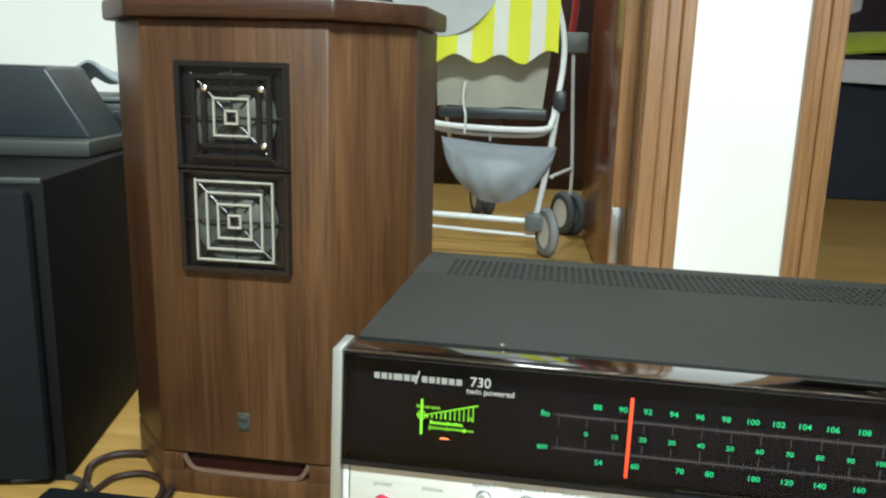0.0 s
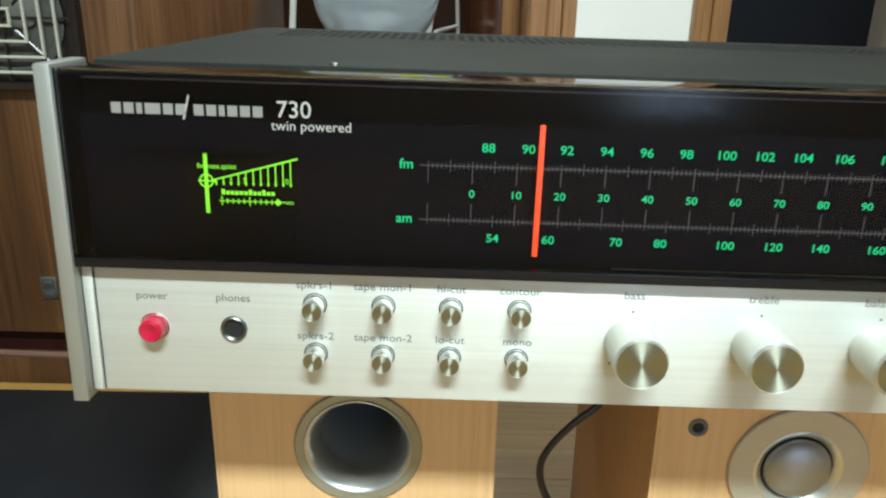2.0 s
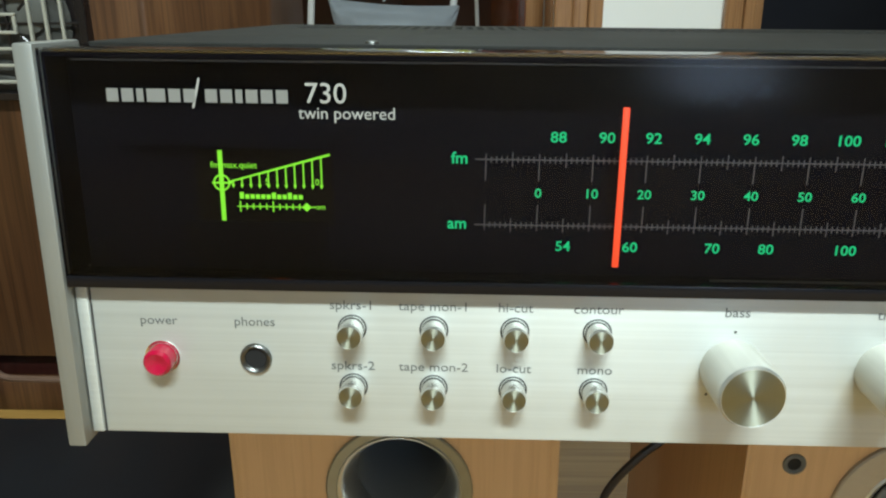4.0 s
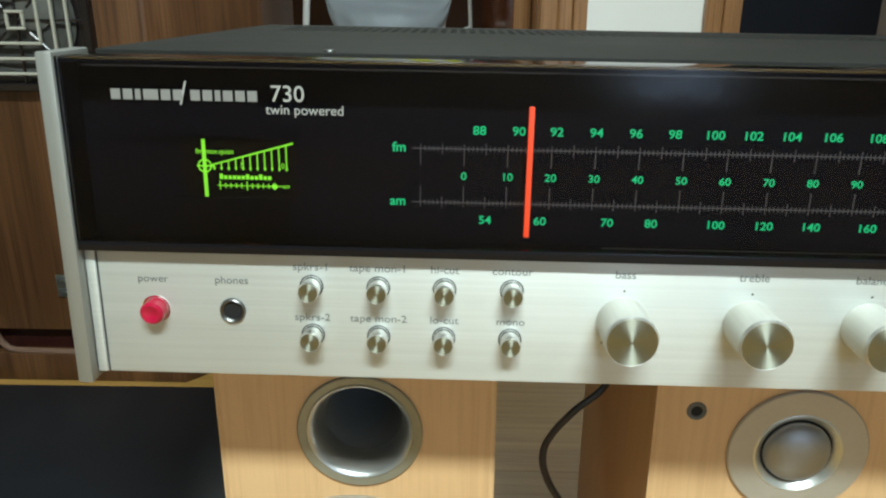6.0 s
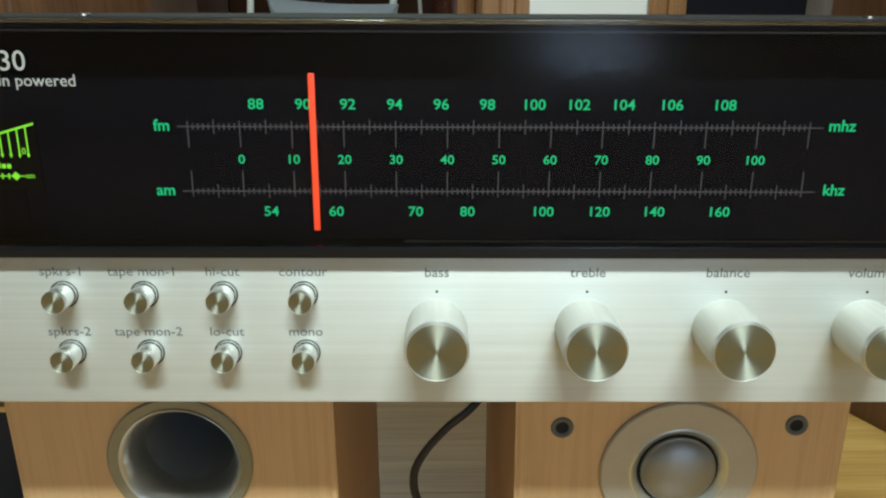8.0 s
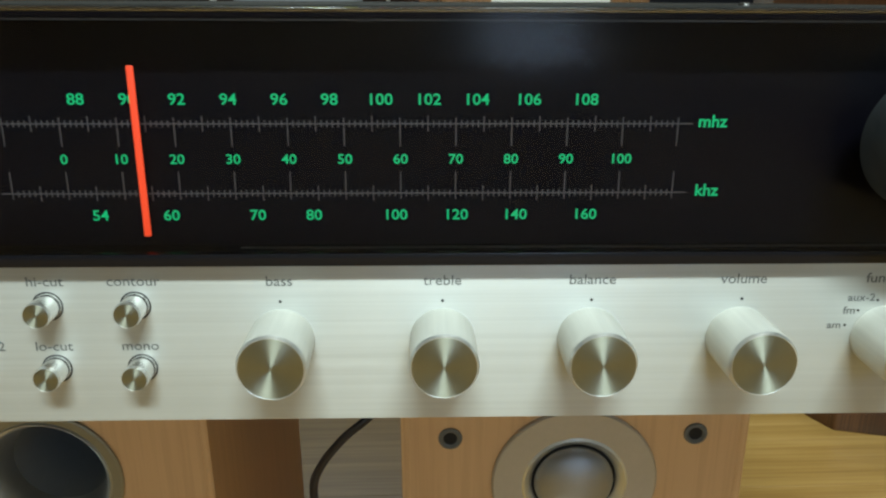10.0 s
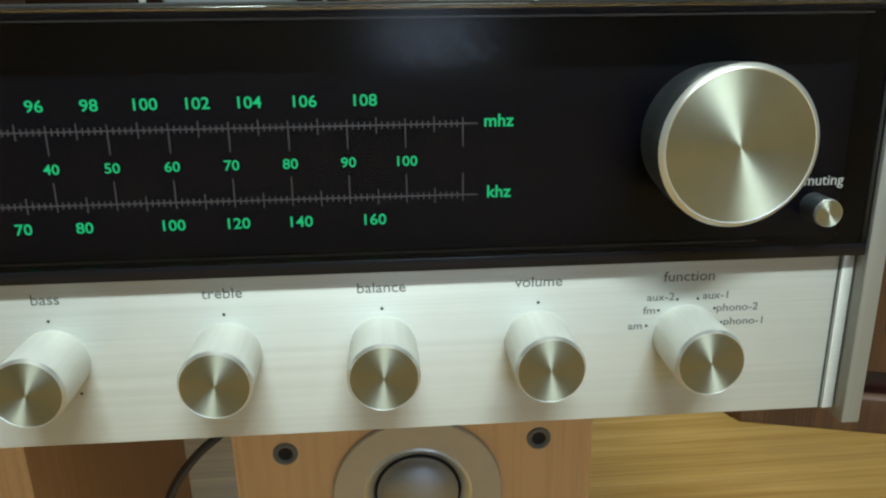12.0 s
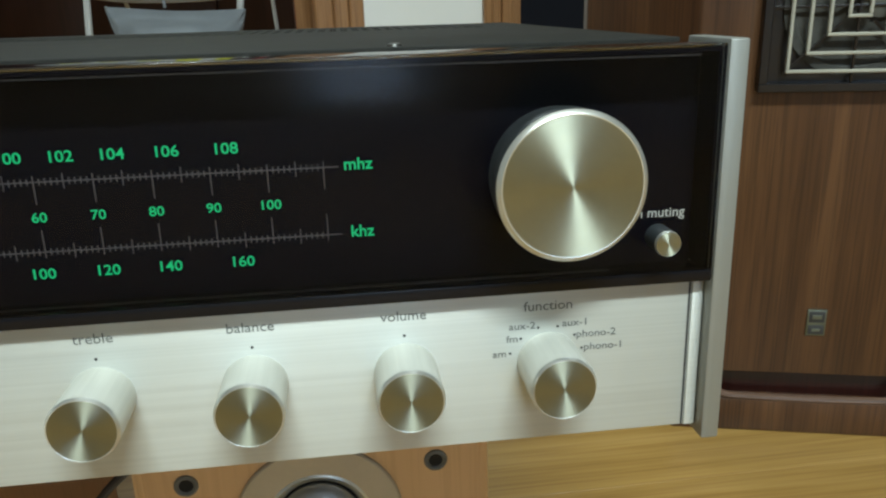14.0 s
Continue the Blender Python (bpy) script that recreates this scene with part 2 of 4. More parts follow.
def striped_cloth():
    m, t, b = material("yellow_striped_cloth", (0.8, 0.75, 0.02), 0.85)
    c = t.nodes.new("ShaderNodeTexCoord")
    sep = t.nodes.new("ShaderNodeSeparateXYZ")
    t.links.new(c.outputs["Object"], sep.inputs["Vector"])
    w = t.nodes.new("ShaderNodeMath")
    w.operation = "MULTIPLY_ADD"
    t.links.new(sep.outputs["X"], w.inputs[0])
    w.inputs[1].default_value, w.inputs[2].default_value = 10.5, 0.17
    f = t.nodes.new("ShaderNodeMath")
    f.operation = "FRACT"
    t.links.new(w.outputs[0], f.inputs[0])
    g = t.nodes.new("ShaderNodeMath")
    g.operation = "GREATER_THAN"
    t.links.new(f.outputs[0], g.inputs[0])
    g.inputs[1].default_value = 0.60
    a = noise_fac(t, coords(t), 600, 2)
    col = mix(t, (0.75, 0.78, 0.05, 1), (0.74, 0.74, 0.66, 1), g.outputs[0])
    col = mix(t, col, ramp(t, a, [(0.3, (0.85, 0.85, 0.85)), (0.7, (1, 1, 1))]), 1.0, "MULTIPLY")
    t.links.new(col, b.inputs["Base Color"])
    bump(t, b, a, 0.2, 0.0005)
    return m


striped = striped_cloth()


def glowing(name, colour, strength):
    m, t, b = material(name, tuple(c * 0.3 for c in colour), 0.5)
    b.inputs["Emission Color"].default_value = (*colour, 1)
    b.inputs["Emission Strength"].default_value = strength
    return m


glow_green = glowing("dial_green_light", (0.0, 0.62, 0.22), 0.85)
glow_lime = glowing("meter_lime_light", (0.26, 0.90, 0.04), 0.95)
glow_needle = glowing("needle_orange_light", (1.0, 0.085, 0.028), 1.2)
glow_ember = glowing("meter_pilot_light", (1.0, 0.25, 0.06), 1.6)
glow_red = glowing("power_button_red", (0.75, 0.004, 0.04), 0.02)
glow_red.node_tree.nodes["Principled BSDF"].inputs["Base Color"].default_value = (0.36, 0.003, 0.030, 1)
glow_red.node_tree.nodes["Principled BSDF"].inputs["Roughness"].default_value = 0.18
lamp_glow = glowing("lamp_diffuser", (1.0, 0.97, 0.9), 3.0)


def pane_material(name, tint, rough, ior=1.45):
    m = bpy.data.materials.new(name)
    m.use_nodes = True
    t = m.node_tree
    t.nodes.clear()
    out = t.nodes.new("ShaderNodeOutputMaterial")
    tr = t.nodes.new("ShaderNodeBsdfTransparent")
    tr.inputs["Color"].default_value = (*tint, 1)
    gl = node(t, "ShaderNodeBsdfGlossy", Roughness=rough)
    fr = node(t, "ShaderNodeFresnel", IOR=ior)
    mx = t.nodes.new("ShaderNodeMixShader")
    t.links.new(fr.outputs["Fac"], mx.inputs["Fac"])
    t.links.new(tr.outputs["BSDF"], mx.inputs[1])
    t.links.new(gl.outputs["BSDF"], mx.inputs[2])
    t.links.new(mx.outputs["Shader"], out.inputs["Surface"])
    return m


smoked_glass = pane_material("smoked_dial_glass", (0.88, 0.88, 0.88), 0.17, 1.20)
clear_glass = pane_material("window_glass", (0.95, 0.97, 0.97), 0.02)


# ---------- mesh helpers ----------
def thing(name, label, category, m=None, group=""):
    ob = new(name)
    ob.empty_display_size = 0.05
    if m is not None:
        ob.matrix_world = m
    return tagged(ob, label, category, group)


def finish(bm, name, smooth=True, angle=35):
    bmesh.ops.recalc_face_normals(bm, faces=bm.faces)
    me = bpy.data.meshes.new(name)
    bm.to_mesh(me)
    bm.free()
    if smooth:
        me.polygons.foreach_set("use_smooth", [True] * len(me.polygons))
        me.set_sharp_from_angle(angle=radians(angle))
    return me


def part(name, bm, mat, parent=None, label="", smooth=True):
    me = finish(bm, name, smooth)
    me.materials.append(mat)
    ob = new(name, me)
    if parent is not None:
        ob.parent = parent
    return tagged(ob, label)


def structure(name, bm, mat, label="", category=""):
    ob = part(name, bm, mat, None, "", False)
    return tagged(ob, label, category, "", "structure")


def box(x0, x1, y0, y1, z0, z1, bevel=0.0, bm=None, segments=2):
    """A block with rounded edges, added to bm."""
    bm = bm or bmesh.new()
    tmp = bmesh.new()
    bmesh.ops.create_cube(tmp, size=1)
    for v in tmp.verts:
        v.co = Vector(((x0 + x1) / 2 + v.co.x * (x1 - x0), (y0 + y1) / 2 + v.co.y * (y1 - y0), (z0 + z1) / 2 + v.co.z * (z1 - z0)))
    if bevel:
        bmesh.ops.bevel(tmp, geom=list(tmp.edges), offset=bevel, segments=segments, affect="EDGES", profile=0.5)
    return absorb(bm, tmp)


def absorb(bm, tmp):
    me = bpy.data.meshes.new("tmp")
    tmp.to_mesh(me)
    tmp.free()
    bm.from_mesh(me)
    bpy.data.meshes.remove(me)
    return bm


def lathe(profile, segments=48, bm=None, centre=(0, 0, 0), axis="y"):
    """Turns (radius, along) pairs round an axis through centre. Along runs towards -y for axis y and up for axis z."""
    bm = bm or bmesh.new()
    c = Vector(centre)
    rings = []
    for r, a in profile:
        ring = []
        for i in range(segments if r > 1e-6 else 1):
            w = 2 * math.pi * i / segments
            p = Vector((r * math.cos(w), -a, r * math.sin(w))) if axis == "y" else Vector((r * math.cos(w), r * math.sin(w), a))
            if axis == "x":
                p = Vector((a, r * math.cos(w), r * math.sin(w)))
            ring.append(bm.verts.new(c + p))
        rings.append(ring)
    for a, b in zip(rings, rings[1:]):
        for i in range(segments):
            j = (i + 1) % segments
            if len(a) == 1 and len(b) > 1:
                bm.faces.new((a[0], b[i], b[j]))
            elif len(b) == 1 and len(a) > 1:
                bm.faces.new((a[i], a[j], b[0]))
            elif len(a) > 1:
                bm.faces.new((a[i], a[j], b[j], b[i]))
    return bm


def tube(points, radius, bm=None, segments=8, steps=6):
    """A round bar that glides through the points."""
    bm = bm or bmesh.new()
    pts = [Vector(p) for p in points]
    path = []
    if len(pts) == 2:
        path = pts
    else:
        ext = [2 * pts[0] - pts[1], *pts, 2 * pts[-1] - pts[-2]]
        for i in range(1, len(ext) - 2):
            p0, p1, p2, p3 = ext[i - 1:i + 3]
            for k in range(steps):
                s = k / steps
                path.append(0.5 * ((2 * p1) + (p2 - p0) * s + (2 * p0 - 5 * p1 + 4 * p2 - p3) * s * s + (3 * p1 - p0 - 3 * p2 + p3) * s ** 3))
        path.append(pts[-1])
    rings, side = [], None
    for i, p in enumerate(path):
        d = (path[min(i + 1, len(path) - 1)] - path[max(i - 1, 0)]).normalized()
        if side is None:
            side = d.orthogonal().normalized()
        side = (side - d * side.dot(d)).normalized()
        up = d.cross(side)
        rings.append([bm.verts.new(p + radius * (math.cos(2 * math.pi * k / segments) * side + math.sin(2 * math.pi * k / segments) * up)) for k in range(segments)])
    for a, b in zip(rings, rings[1:]):
        for k in range(segments):
            bm.faces.new((a[k], a[(k + 1) % segments], b[(k + 1) % segments], b[k]))
    bm.faces.new(rings[0])
    bm.faces.new(rings[-1])
    return bm


def prism(outline, z0, z1, bevel=0.0, bm=None):
    """An upright block over an outline of (x, y)."""
    bm = bm or bmesh.new()
    tmp = bmesh.new()
    low = [tmp.verts.new((x, y, z0)) for x, y in outline]
    high = [tmp.verts.new((x, y, z1)) for x, y in outline]
    tmp.faces.new(low)
    tmp.faces.new(high)
    n = len(outline)
    for i in range(n):
        tmp.faces.new((low[i], low[(i + 1) % n], high[(i + 1) % n], high[i]))
    bmesh.ops.recalc_face_normals(tmp, faces=tmp.faces)
    if bevel:
        bmesh.ops.bevel(tmp, geom=list(tmp.edges), offset=bevel, segments=2, affect="EDGES", profile=0.5)
    return absorb(bm, tmp)


def sheet(fn, nu, nv, thick, bm=None):
    """A soft sheet with thickness; fn(u, v) gives its places for u and v from 0 to 1."""
    bm = bm or bmesh.new()
    tmp = bmesh.new()
    grid = [[tmp.verts.new(fn(i / nu, j / nv)) for j in range(nv + 1)] for i in range(nu + 1)]
    for i in range(nu):
        for j in range(nv):
            tmp.faces.new((grid[i][j], grid[i + 1][j], grid[i + 1][j + 1], grid[i][j + 1]))
    bmesh.ops.recalc_face_normals(tmp, faces=tmp.faces)
    bmesh.ops.solidify(tmp, geom=list(tmp.faces), thickness=thick)
    return absorb(bm, tmp)


def text(words, size, x, z, y, align="CENTER", stretch=1.0, bold=0.0):
    """Raised lettering on an upright face that looks towards -y."""
    cu = bpy.data.curves.new("lettering", "FONT")
    cu.body, cu.size, cu.align_x, cu.align_y, cu.extrude = words, size, align, "CENTER", 0.00006
    cu.resolution_u, cu.offset = 3, bold
    ob = bpy.data.objects.new("lettering", cu)
    scene.collection.objects.link(ob)
    bpy.context.view_layer.update()
    me = bpy.data.meshes.new_from_object(ob.evaluated_get(bpy.context.evaluated_depsgraph_get()))
    bpy.data.objects.remove(ob)
    bpy.data.curves.remove(cu)
    bm = bmesh.new()
    bm.from_mesh(me)
    bpy.data.meshes.remove(me)
    for v in bm.verts:
        v.co = Vector((x + v.co.x * stretch, y - v.co.z, z + v.co.y))
    return bm


def flat(x0, x1, z0, z1, y, bm=None, depth=0.00012):
    return box(x0, x1, y - depth, y, z0, z1, 0, bm)


# ---------- the room ----------
CEIL = 2.5
X0, X1, Y0, WALL, THICK = -2.3, 2.9, -3.4, 1.28, 0.12
FAR = 4.48
DOOR_A = (-0.658, 0.174)     # opening to the hall
DOOR_B = (0.533, 1.33)      # opening to the bedroom
HEAD = 2.05

structure("floor", box(X0, X1, Y0, FAR, -0.10, -0.006), dark_void, "subfloor under light laminate boards", "floor")
structure("ceiling", box(X0, X1, Y0, FAR, CEIL, CEIL + 0.1), ceiling_paint, "plain unseen ceiling, darkened to cut bounced light", "ceiling")
structure("wall_south", box(X0 - 0.1, X1 + 0.1, Y0 - 0.1, Y0, 0, CEIL), dimmed_paint, "plain unseen wall, darkened to cut bounced light", "wall")
structure("wall_west", box(X0 - 0.1, X0, Y0, FAR, 0, CEIL), dimmed_paint, "plain unseen wall, darkened to cut bounced light", "wall")
structure("wall_east", box(X1, X1 + 0.1, Y0, FAR, 0, CEIL), dimmed_paint, "plain unseen wall, darkened to cut bounced light", "wall")
structure("wall_far", box(X0 - 0.1, X1 + 0.1, FAR, FAR + 0.1, 0, CEIL), white_paint, "plain white painted wall", "wall")

north = bmesh.new()
for a, b, lo in ((X0, DOOR_A[0], 0), (DOOR_A[1], DOOR_B[0], 0), (DOOR_B[1], X1, 0), (*DOOR_A, HEAD), (*DOOR_B, HEAD)):
    box(a, b, WALL, WALL + THICK, lo, CEIL, 0, north)
structure("wall_north", north, white_paint, "white painted wall with two door openings", "wall")
structure("wall_between", box(0.322, 0.422, WALL + THICK, FAR, 0, CEIL), white_paint, "white wall between hall and bedroom", "wall")


def casing(name, x0, x1, outer_on_left):
    """One upright door casing of three stepped boards, with the lining that goes through the wall."""
    bm = bmesh.new()
    w = x1 - x0
    steps = ((0.0, 0.30, 0.020), (0.30, 0.62, 0.013), (0.62, 1.0, 0.018)) if outer_on_left else ((0.0, 0.38, 0.018), (0.38, 0.70, 0.013), (0.70, 1.0, 0.020))
    for a, b, d in steps:
        box(x0 + a * w, x0 + b * w, WALL - d, WALL, 0, HEAD + 0.07, 0.004, bm)
    if outer_on_left:
        lo, hi = x1 - 0.002, x1 + 0.018
    else:
        lo, hi = x0 - 0.004, x0 + 0.002
    box(lo, hi, WALL + 0.001, WALL + THICK + 0.01, 0, HEAD, 0.003, bm)
    return structure(name, bm, casing_wood, "stepped varnished wooden door casing", "door frame")


casing("trim_1", DOOR_A[1], 0.2615, False)
casing("trim_2", 0.478, DOOR_B[0], True)
casing("trim_3", -0.753, DOOR_A[0], True)
casing("trim_4", DOOR_B[1], 1.39, False)
for i, (a, b) in enumerate((DOOR_A, DOOR_B)):
    structure("trim_%d" % (5 + i), box(a, b, WALL - 0.02, WALL, HEAD, HEAD + 0.07, 0.004), casing_wood, "varnished wooden casing over the door", "door frame")

# the open door leaf, swung back into the hall
leaf = thing("door_1", "open reddish-brown varnished wooden door with steel hinge", "door", pose(0.170, 1.415, 0.008, 0, 0, 93.2))
leaf["kind"] = "structure"
part("door_leaf", box(0, 0.78, 0, 0.038, 0, 2.02, 0.003), door_wood, leaf)
part("door_edge", box(-0.004, 0.0, 0.002, 0.036, 0.002, 2.018, 0.001), casing_wood, leaf, "paler wooden edge strip")
hb = bmesh.new()
box(-0.0065, -0.0042, 0.006, 0.034, 0.070, 0.200, 0.0008, hb)
for k in range(4):
    lathe([(0, 0), (0.003, 0), (0.003, 0.001), (0, 0.0012)], 10, hb, (-0.0055, 0.02 + (0.005 if k % 2 else -0.005), 0.087 + 0.032 * k), "x")
part("hinge", hb, hinge_metal, leaf, "worn steel hinge plate")
part("hinge_pin", lathe([(0, 0.070), (0.006, 0.070), (0.006, 0.200), (0, 0.200)], 14, None, (-0.009, -0.004, 0), "z"), hinge_metal, leaf)

# window in the wall that faces the receiver, dusk outside
win = tagged(thing("window_1", "white framed window with dusk light outside", "window"), kind="structure")
wf = bmesh.new()
for x0, x1, z0, z1 in ((0.64, 0.70, 0.89, 1.71), (1.30, 1.36, 0.89, 1.71), (0.70, 1.30, 0.89, 0.95), (0.70, 1.30, 1.65, 1.71)):
    box(x0, x1, Y0, Y0 + 0.05, z0, z1, 0.004, wf)
part("window_frame", wf, frame_paint, win)
part("pane", box(0.70, 1.30, Y0 + 0.012, Y0 + 0.018, 0.95, 1.65), glowing("dusk_outside", (0.45, 0.62, 0.85), 12.0), win, "pale dusk light in the pane")

# ceiling lamps
tubes = thing("ceiling_tube_lamp", "long white fluorescent ceiling lamp", "lamp", pose(0.36, -1.60, CEIL))
part("housing", box(-0.64, 0.64, -0.14, 0.14, -0.045, 0.0, 0.006), frame_paint, tubes)
part("diffuser", box(-0.62, 0.62, -0.125, 0.125, -0.095, -0.0455, 0.02), lamp_glow, tubes, "white diffuser")
for name, x, y in (("ceiling_lamp", -0.25, 2.25), ("ceiling_lamp", 1.5, 2.4)):
    lamp = thing(name, "round white glass ceiling lamp", "lamp", pose(x, y, CEIL), "ceiling lamps")
    part("base", lathe([(0, 0), (0.12, 0), (0.12, -0.02), (0, -0.02)], 32, None, (0, 0, 0), "z"), frame_paint, lamp)
    part("diffuser", lathe([(0.155, -0.02), (0.16, -0.04), (0.14, -0.075), (0.08, -0.1), (0, -0.108)], 32, None, (0, 0, 0), "z"), lamp_glow, lamp)

# ---------- the receiver ----------
TILT = pose(0, 0, LIFT, -2, 0.65, 0)
rec = thing("stereo_receiver", "vintage silver and black stereo receiver with lit green dial", "receiver", TILT)
GLASS, FACE, DIAL = -0.0130, -0.0084, 0.0012
XL, XR, ZB, ZS, ZT = -0.0998, 0.3150, -0.0060, 0.0437, 0.1101
DEPTH = 0.282

part("chassis", box(XL + 0.006, XR - 0.006, 0.020, DEPTH - 0.004, -0.004, ZT - 0.006, 0.002), dark_void, rec, "black inside of the case")


def cover():
    """The sheet-metal lid: sides and a top with rows of slots at the rear."""
    bm = bmesh.new()
    z, t = ZT + 0.0006, 0.0012
    y_front, y_slot0, y_slot1 = 0.0165, 0.196, 0.258
    box(XL + 0.001, XR - 0.001, y_front, y_slot0, z - t, z, 0.0004, bm)
    box(XL + 0.001, XR - 0.001, y_slot1, DEPTH, z - t, z, 0.0004, bm)
    s0, s1, cols, rows = -0.074, 0.288, 62, 6
    box(XL + 0.001, s0, y_slot0, y_slot1, z - t, z, 0, bm)
    box(s1, XR - 0.001, y_slot0, y_slot1, z - t, z, 0, bm)
    dx, dy = (s1 - s0) / cols, (y_slot1 - y_slot0) / rows
    for i in range(cols):
        for j in range(rows):
            x0, y0 = s0 + i * dx, y_slot0 + j * dy
            hx, hy = dx * 0.19, dy * 0.16
            o = [(x0, y0), (x0 + dx, y0), (x0 + dx, y0 + dy), (x0, y0 + dy)]
            n = [(x0 + hx, y0 + hy), (x0 + dx - hx, y0 + hy), (x0 + dx - hx, y0 + dy - hy), (x0 + hx, y0 + dy - hy)]
            vo = [bm.verts.new((*p, z)) for p in o]
            vn = [bm.verts.new((*p, z)) for p in n]
            vd = [bm.verts.new((*p, z - t)) for p in n]
            for k in range(4):
                q = (k + 1) % 4
                bm.faces.new((vo[k], vo[q], vn[q], vn[k]))
                bm.faces.new((vn[k], vn[q], vd[q], vd[k]))
    for x in (XL + 0.001, XR - 0.0022):
        box(x, x + 0.0012, y_front, DEPTH, 0.0, z - t, 0, bm)
    box(XL + 0.001, XR - 0.001, DEPTH - 0.001, DEPTH, 0, z - t, 0, bm)
    return bm


part("cover", cover(), cover_paint, rec, "grey painted metal lid with slots")
for x in (-0.014, 0.228):
    part("cover_screw", lathe([(0.0022, 0), (0.0020, 0.0006), (0.0010, 0.0009), (0, 0.0009)], 14, None, (x, 0.0205, ZT + 0.0006), "z"), jack_metal, rec)

# front: silver strip, dial glass, end caps, glossy top lip
part("lower_panel", box(XL + 0.0004, XR - 0.0004, FACE, 0.018, ZB, ZS, 0.0006), silver_face, rec, "brushed silver control panel")
part("dial_back", box(XL + 0.001, XR - 0.001, DIAL, 0.012, ZS + 0.001, ZT - 0.002, 0), dial_black, rec, "black dial background")
part("dial_glass", box(XL + 0.0003, XR - 0.0003, GLASS, GLASS + 0.0026, ZS - 0.0005, ZT, 0.0003), smoked_glass, rec, "smoked glass over the dial")
part("top_lip", box(XL + 0.0003, XR - 0.0003, GLASS + 0.0027, 0.0160, ZT - 0.0011, ZT, 0.0004), glass_edge, rec, "polished dark top edge of the dial")
part("lower_lip", box(XL + 0.0003, XR - 0.0003, GLASS + 0.0027, 0.0, ZS + 0.0001, ZS + 0.0018, 0.0003), gloss_black, rec)
part("glass_foot", box(XL + 0.0004, XR - 0.0004, GLASS - 0.0001, FACE + 0.0004, ZS - 0.0006, ZS + 0.0030, 0.0003), gloss_black, rec, "black lower edge of the glass")
part("upper_line", box(XL + 0.008, XR - 0.006, GLASS + 0.0030, GLASS + 0.0036, 0.1069, 0.1073, 0), trim_line, rec)
part("lower_line", box(0.085, XR - 0.03, GLASS + 0.0030, GLASS + 0.0036, 0.0472, 0.0476, 0), trim_line, rec)
part("dial_ceiling", box(XL + 0.0012, XR - 0.0012, GLASS + 0.0027, DIAL, ZT - 0.0022, ZT - 0.0012, 0), dial_black, rec, "black inner edge above the dial")
for x in (XL + 0.0003, XR - 0.0012):
    part("dial_side", box(x, x + 0.0009, GLASS + 0.0027, DIAL, ZS + 0.0019, ZT - 0.0012, 0), dial_black, rec, "black inner side of the dial")
for side, x0, x1 in ((0, XL - 0.0056, XL), (1, XR, XR + 0.0056)):
    capb = box(x0, x1, -0.0137, 0.0135, -0.0085, 0.1113, 0.0007)
    e = XL + 0.0004 if side == 0 else XR - 0.0038
    part("end_strip", box(e, e + 0.0034, FACE - 0.0006, FACE, ZB + 0.0002, ZS - 0.0010, 0.0003), silver_face, rec, "narrow silver end strip")
    part("end_cap", capb, cap_metal, rec, "satin silver end cap")
for x in (XL + 0.0044, XR - 0.0044):
    part("panel_gap", flat(x - 0.0003, x + 0.0003, ZB + 0.0004, ZS - 0.0008, FACE - 0.00005), dot_ink, rec)

for fx, fy in ((-0.045, 0.085), (0.185, 0.085), (-0.045, 0.21), (0.185, 0.21)):
    top = TILT @ Vector((fx, fy, -0.004))
    h = top.z - SPEAKER_TOP
    part("foot", lathe([(0, -h), (0.013, -h), (0.014, -h + 0.003), (0.012, 0.0), (0, 0.0)], 20, None, (fx, fy, -0.004), "z"), rubber, rec, "black rubber foot")

# scale and lettering of the dial
STEP, SX = 0.01540, 0.0206
FM_Z, AM_Z, MID_Z = 0.0795, 0.0600, 0.0696
lines = bmesh.new()
ticks = bmesh.new()
for z in (FM_Z, AM_Z):
    flat(0.0175, 0.2095, z - 0.00018, z + 0.00018, DIAL, lines)
part("scale_line", lines, scale_grey, rec)
for k in range(121):
    x = SX + STEP * k / 10
    for z, s in ((FM_Z, -1), (AM_Z, 1)):
        if k % 10 == 0:
            a, b = (-0.0018, 0.0062)
        elif k % 5 == 0:
            a, b = (-0.0022, 0.0022)
        else:
            a, b = (-0.0010, 0.0010)
        lo, hi = sorted((z + s * a, z + s * b))
        flat(x - 0.00016, x + 0.00016, lo, hi, DIAL - 0.00002, ticks)
part("scale_ticks", ticks, scale_grey, rec)

FM = {"88": 0.0412, "90": 0.0550, "92": 0.0682, "94": 0.0820, "96": 0.0957, "98": 0.1093, "100": 0.1230, "102": 0.1362, "104": 0.1494, "106": 0.1636, "108": 0.1793}
AM = {"54": 0.0440, "60": 0.0638, "70": 0.0880, "80": 0.1038, "100": 0.1268, "120": 0.1440, "140": 0.1608, "160": 0.1808}
for words, x in FM.items():
    part("dial_number", text(words, 0.0043, x, 0.0860, DIAL - 0.0001, "CENTER", 1.10, 0.00004), glow_green, rec, smooth=False)
for words, x in AM.items():
    part("dial_number", text(words, 0.0042, x, 0.0536, DIAL - 0.0001, "CENTER", 1.10, 0.00004), glow_green, rec, smooth=False)
for k in range(11):
    part("dial_number", text(str(10 * k), 0.0038, 0.0360 + STEP * k, MID_Z, DIAL - 0.0001, "CENTER", 1.1, 0.00003), glow_green, rec, smooth=False)
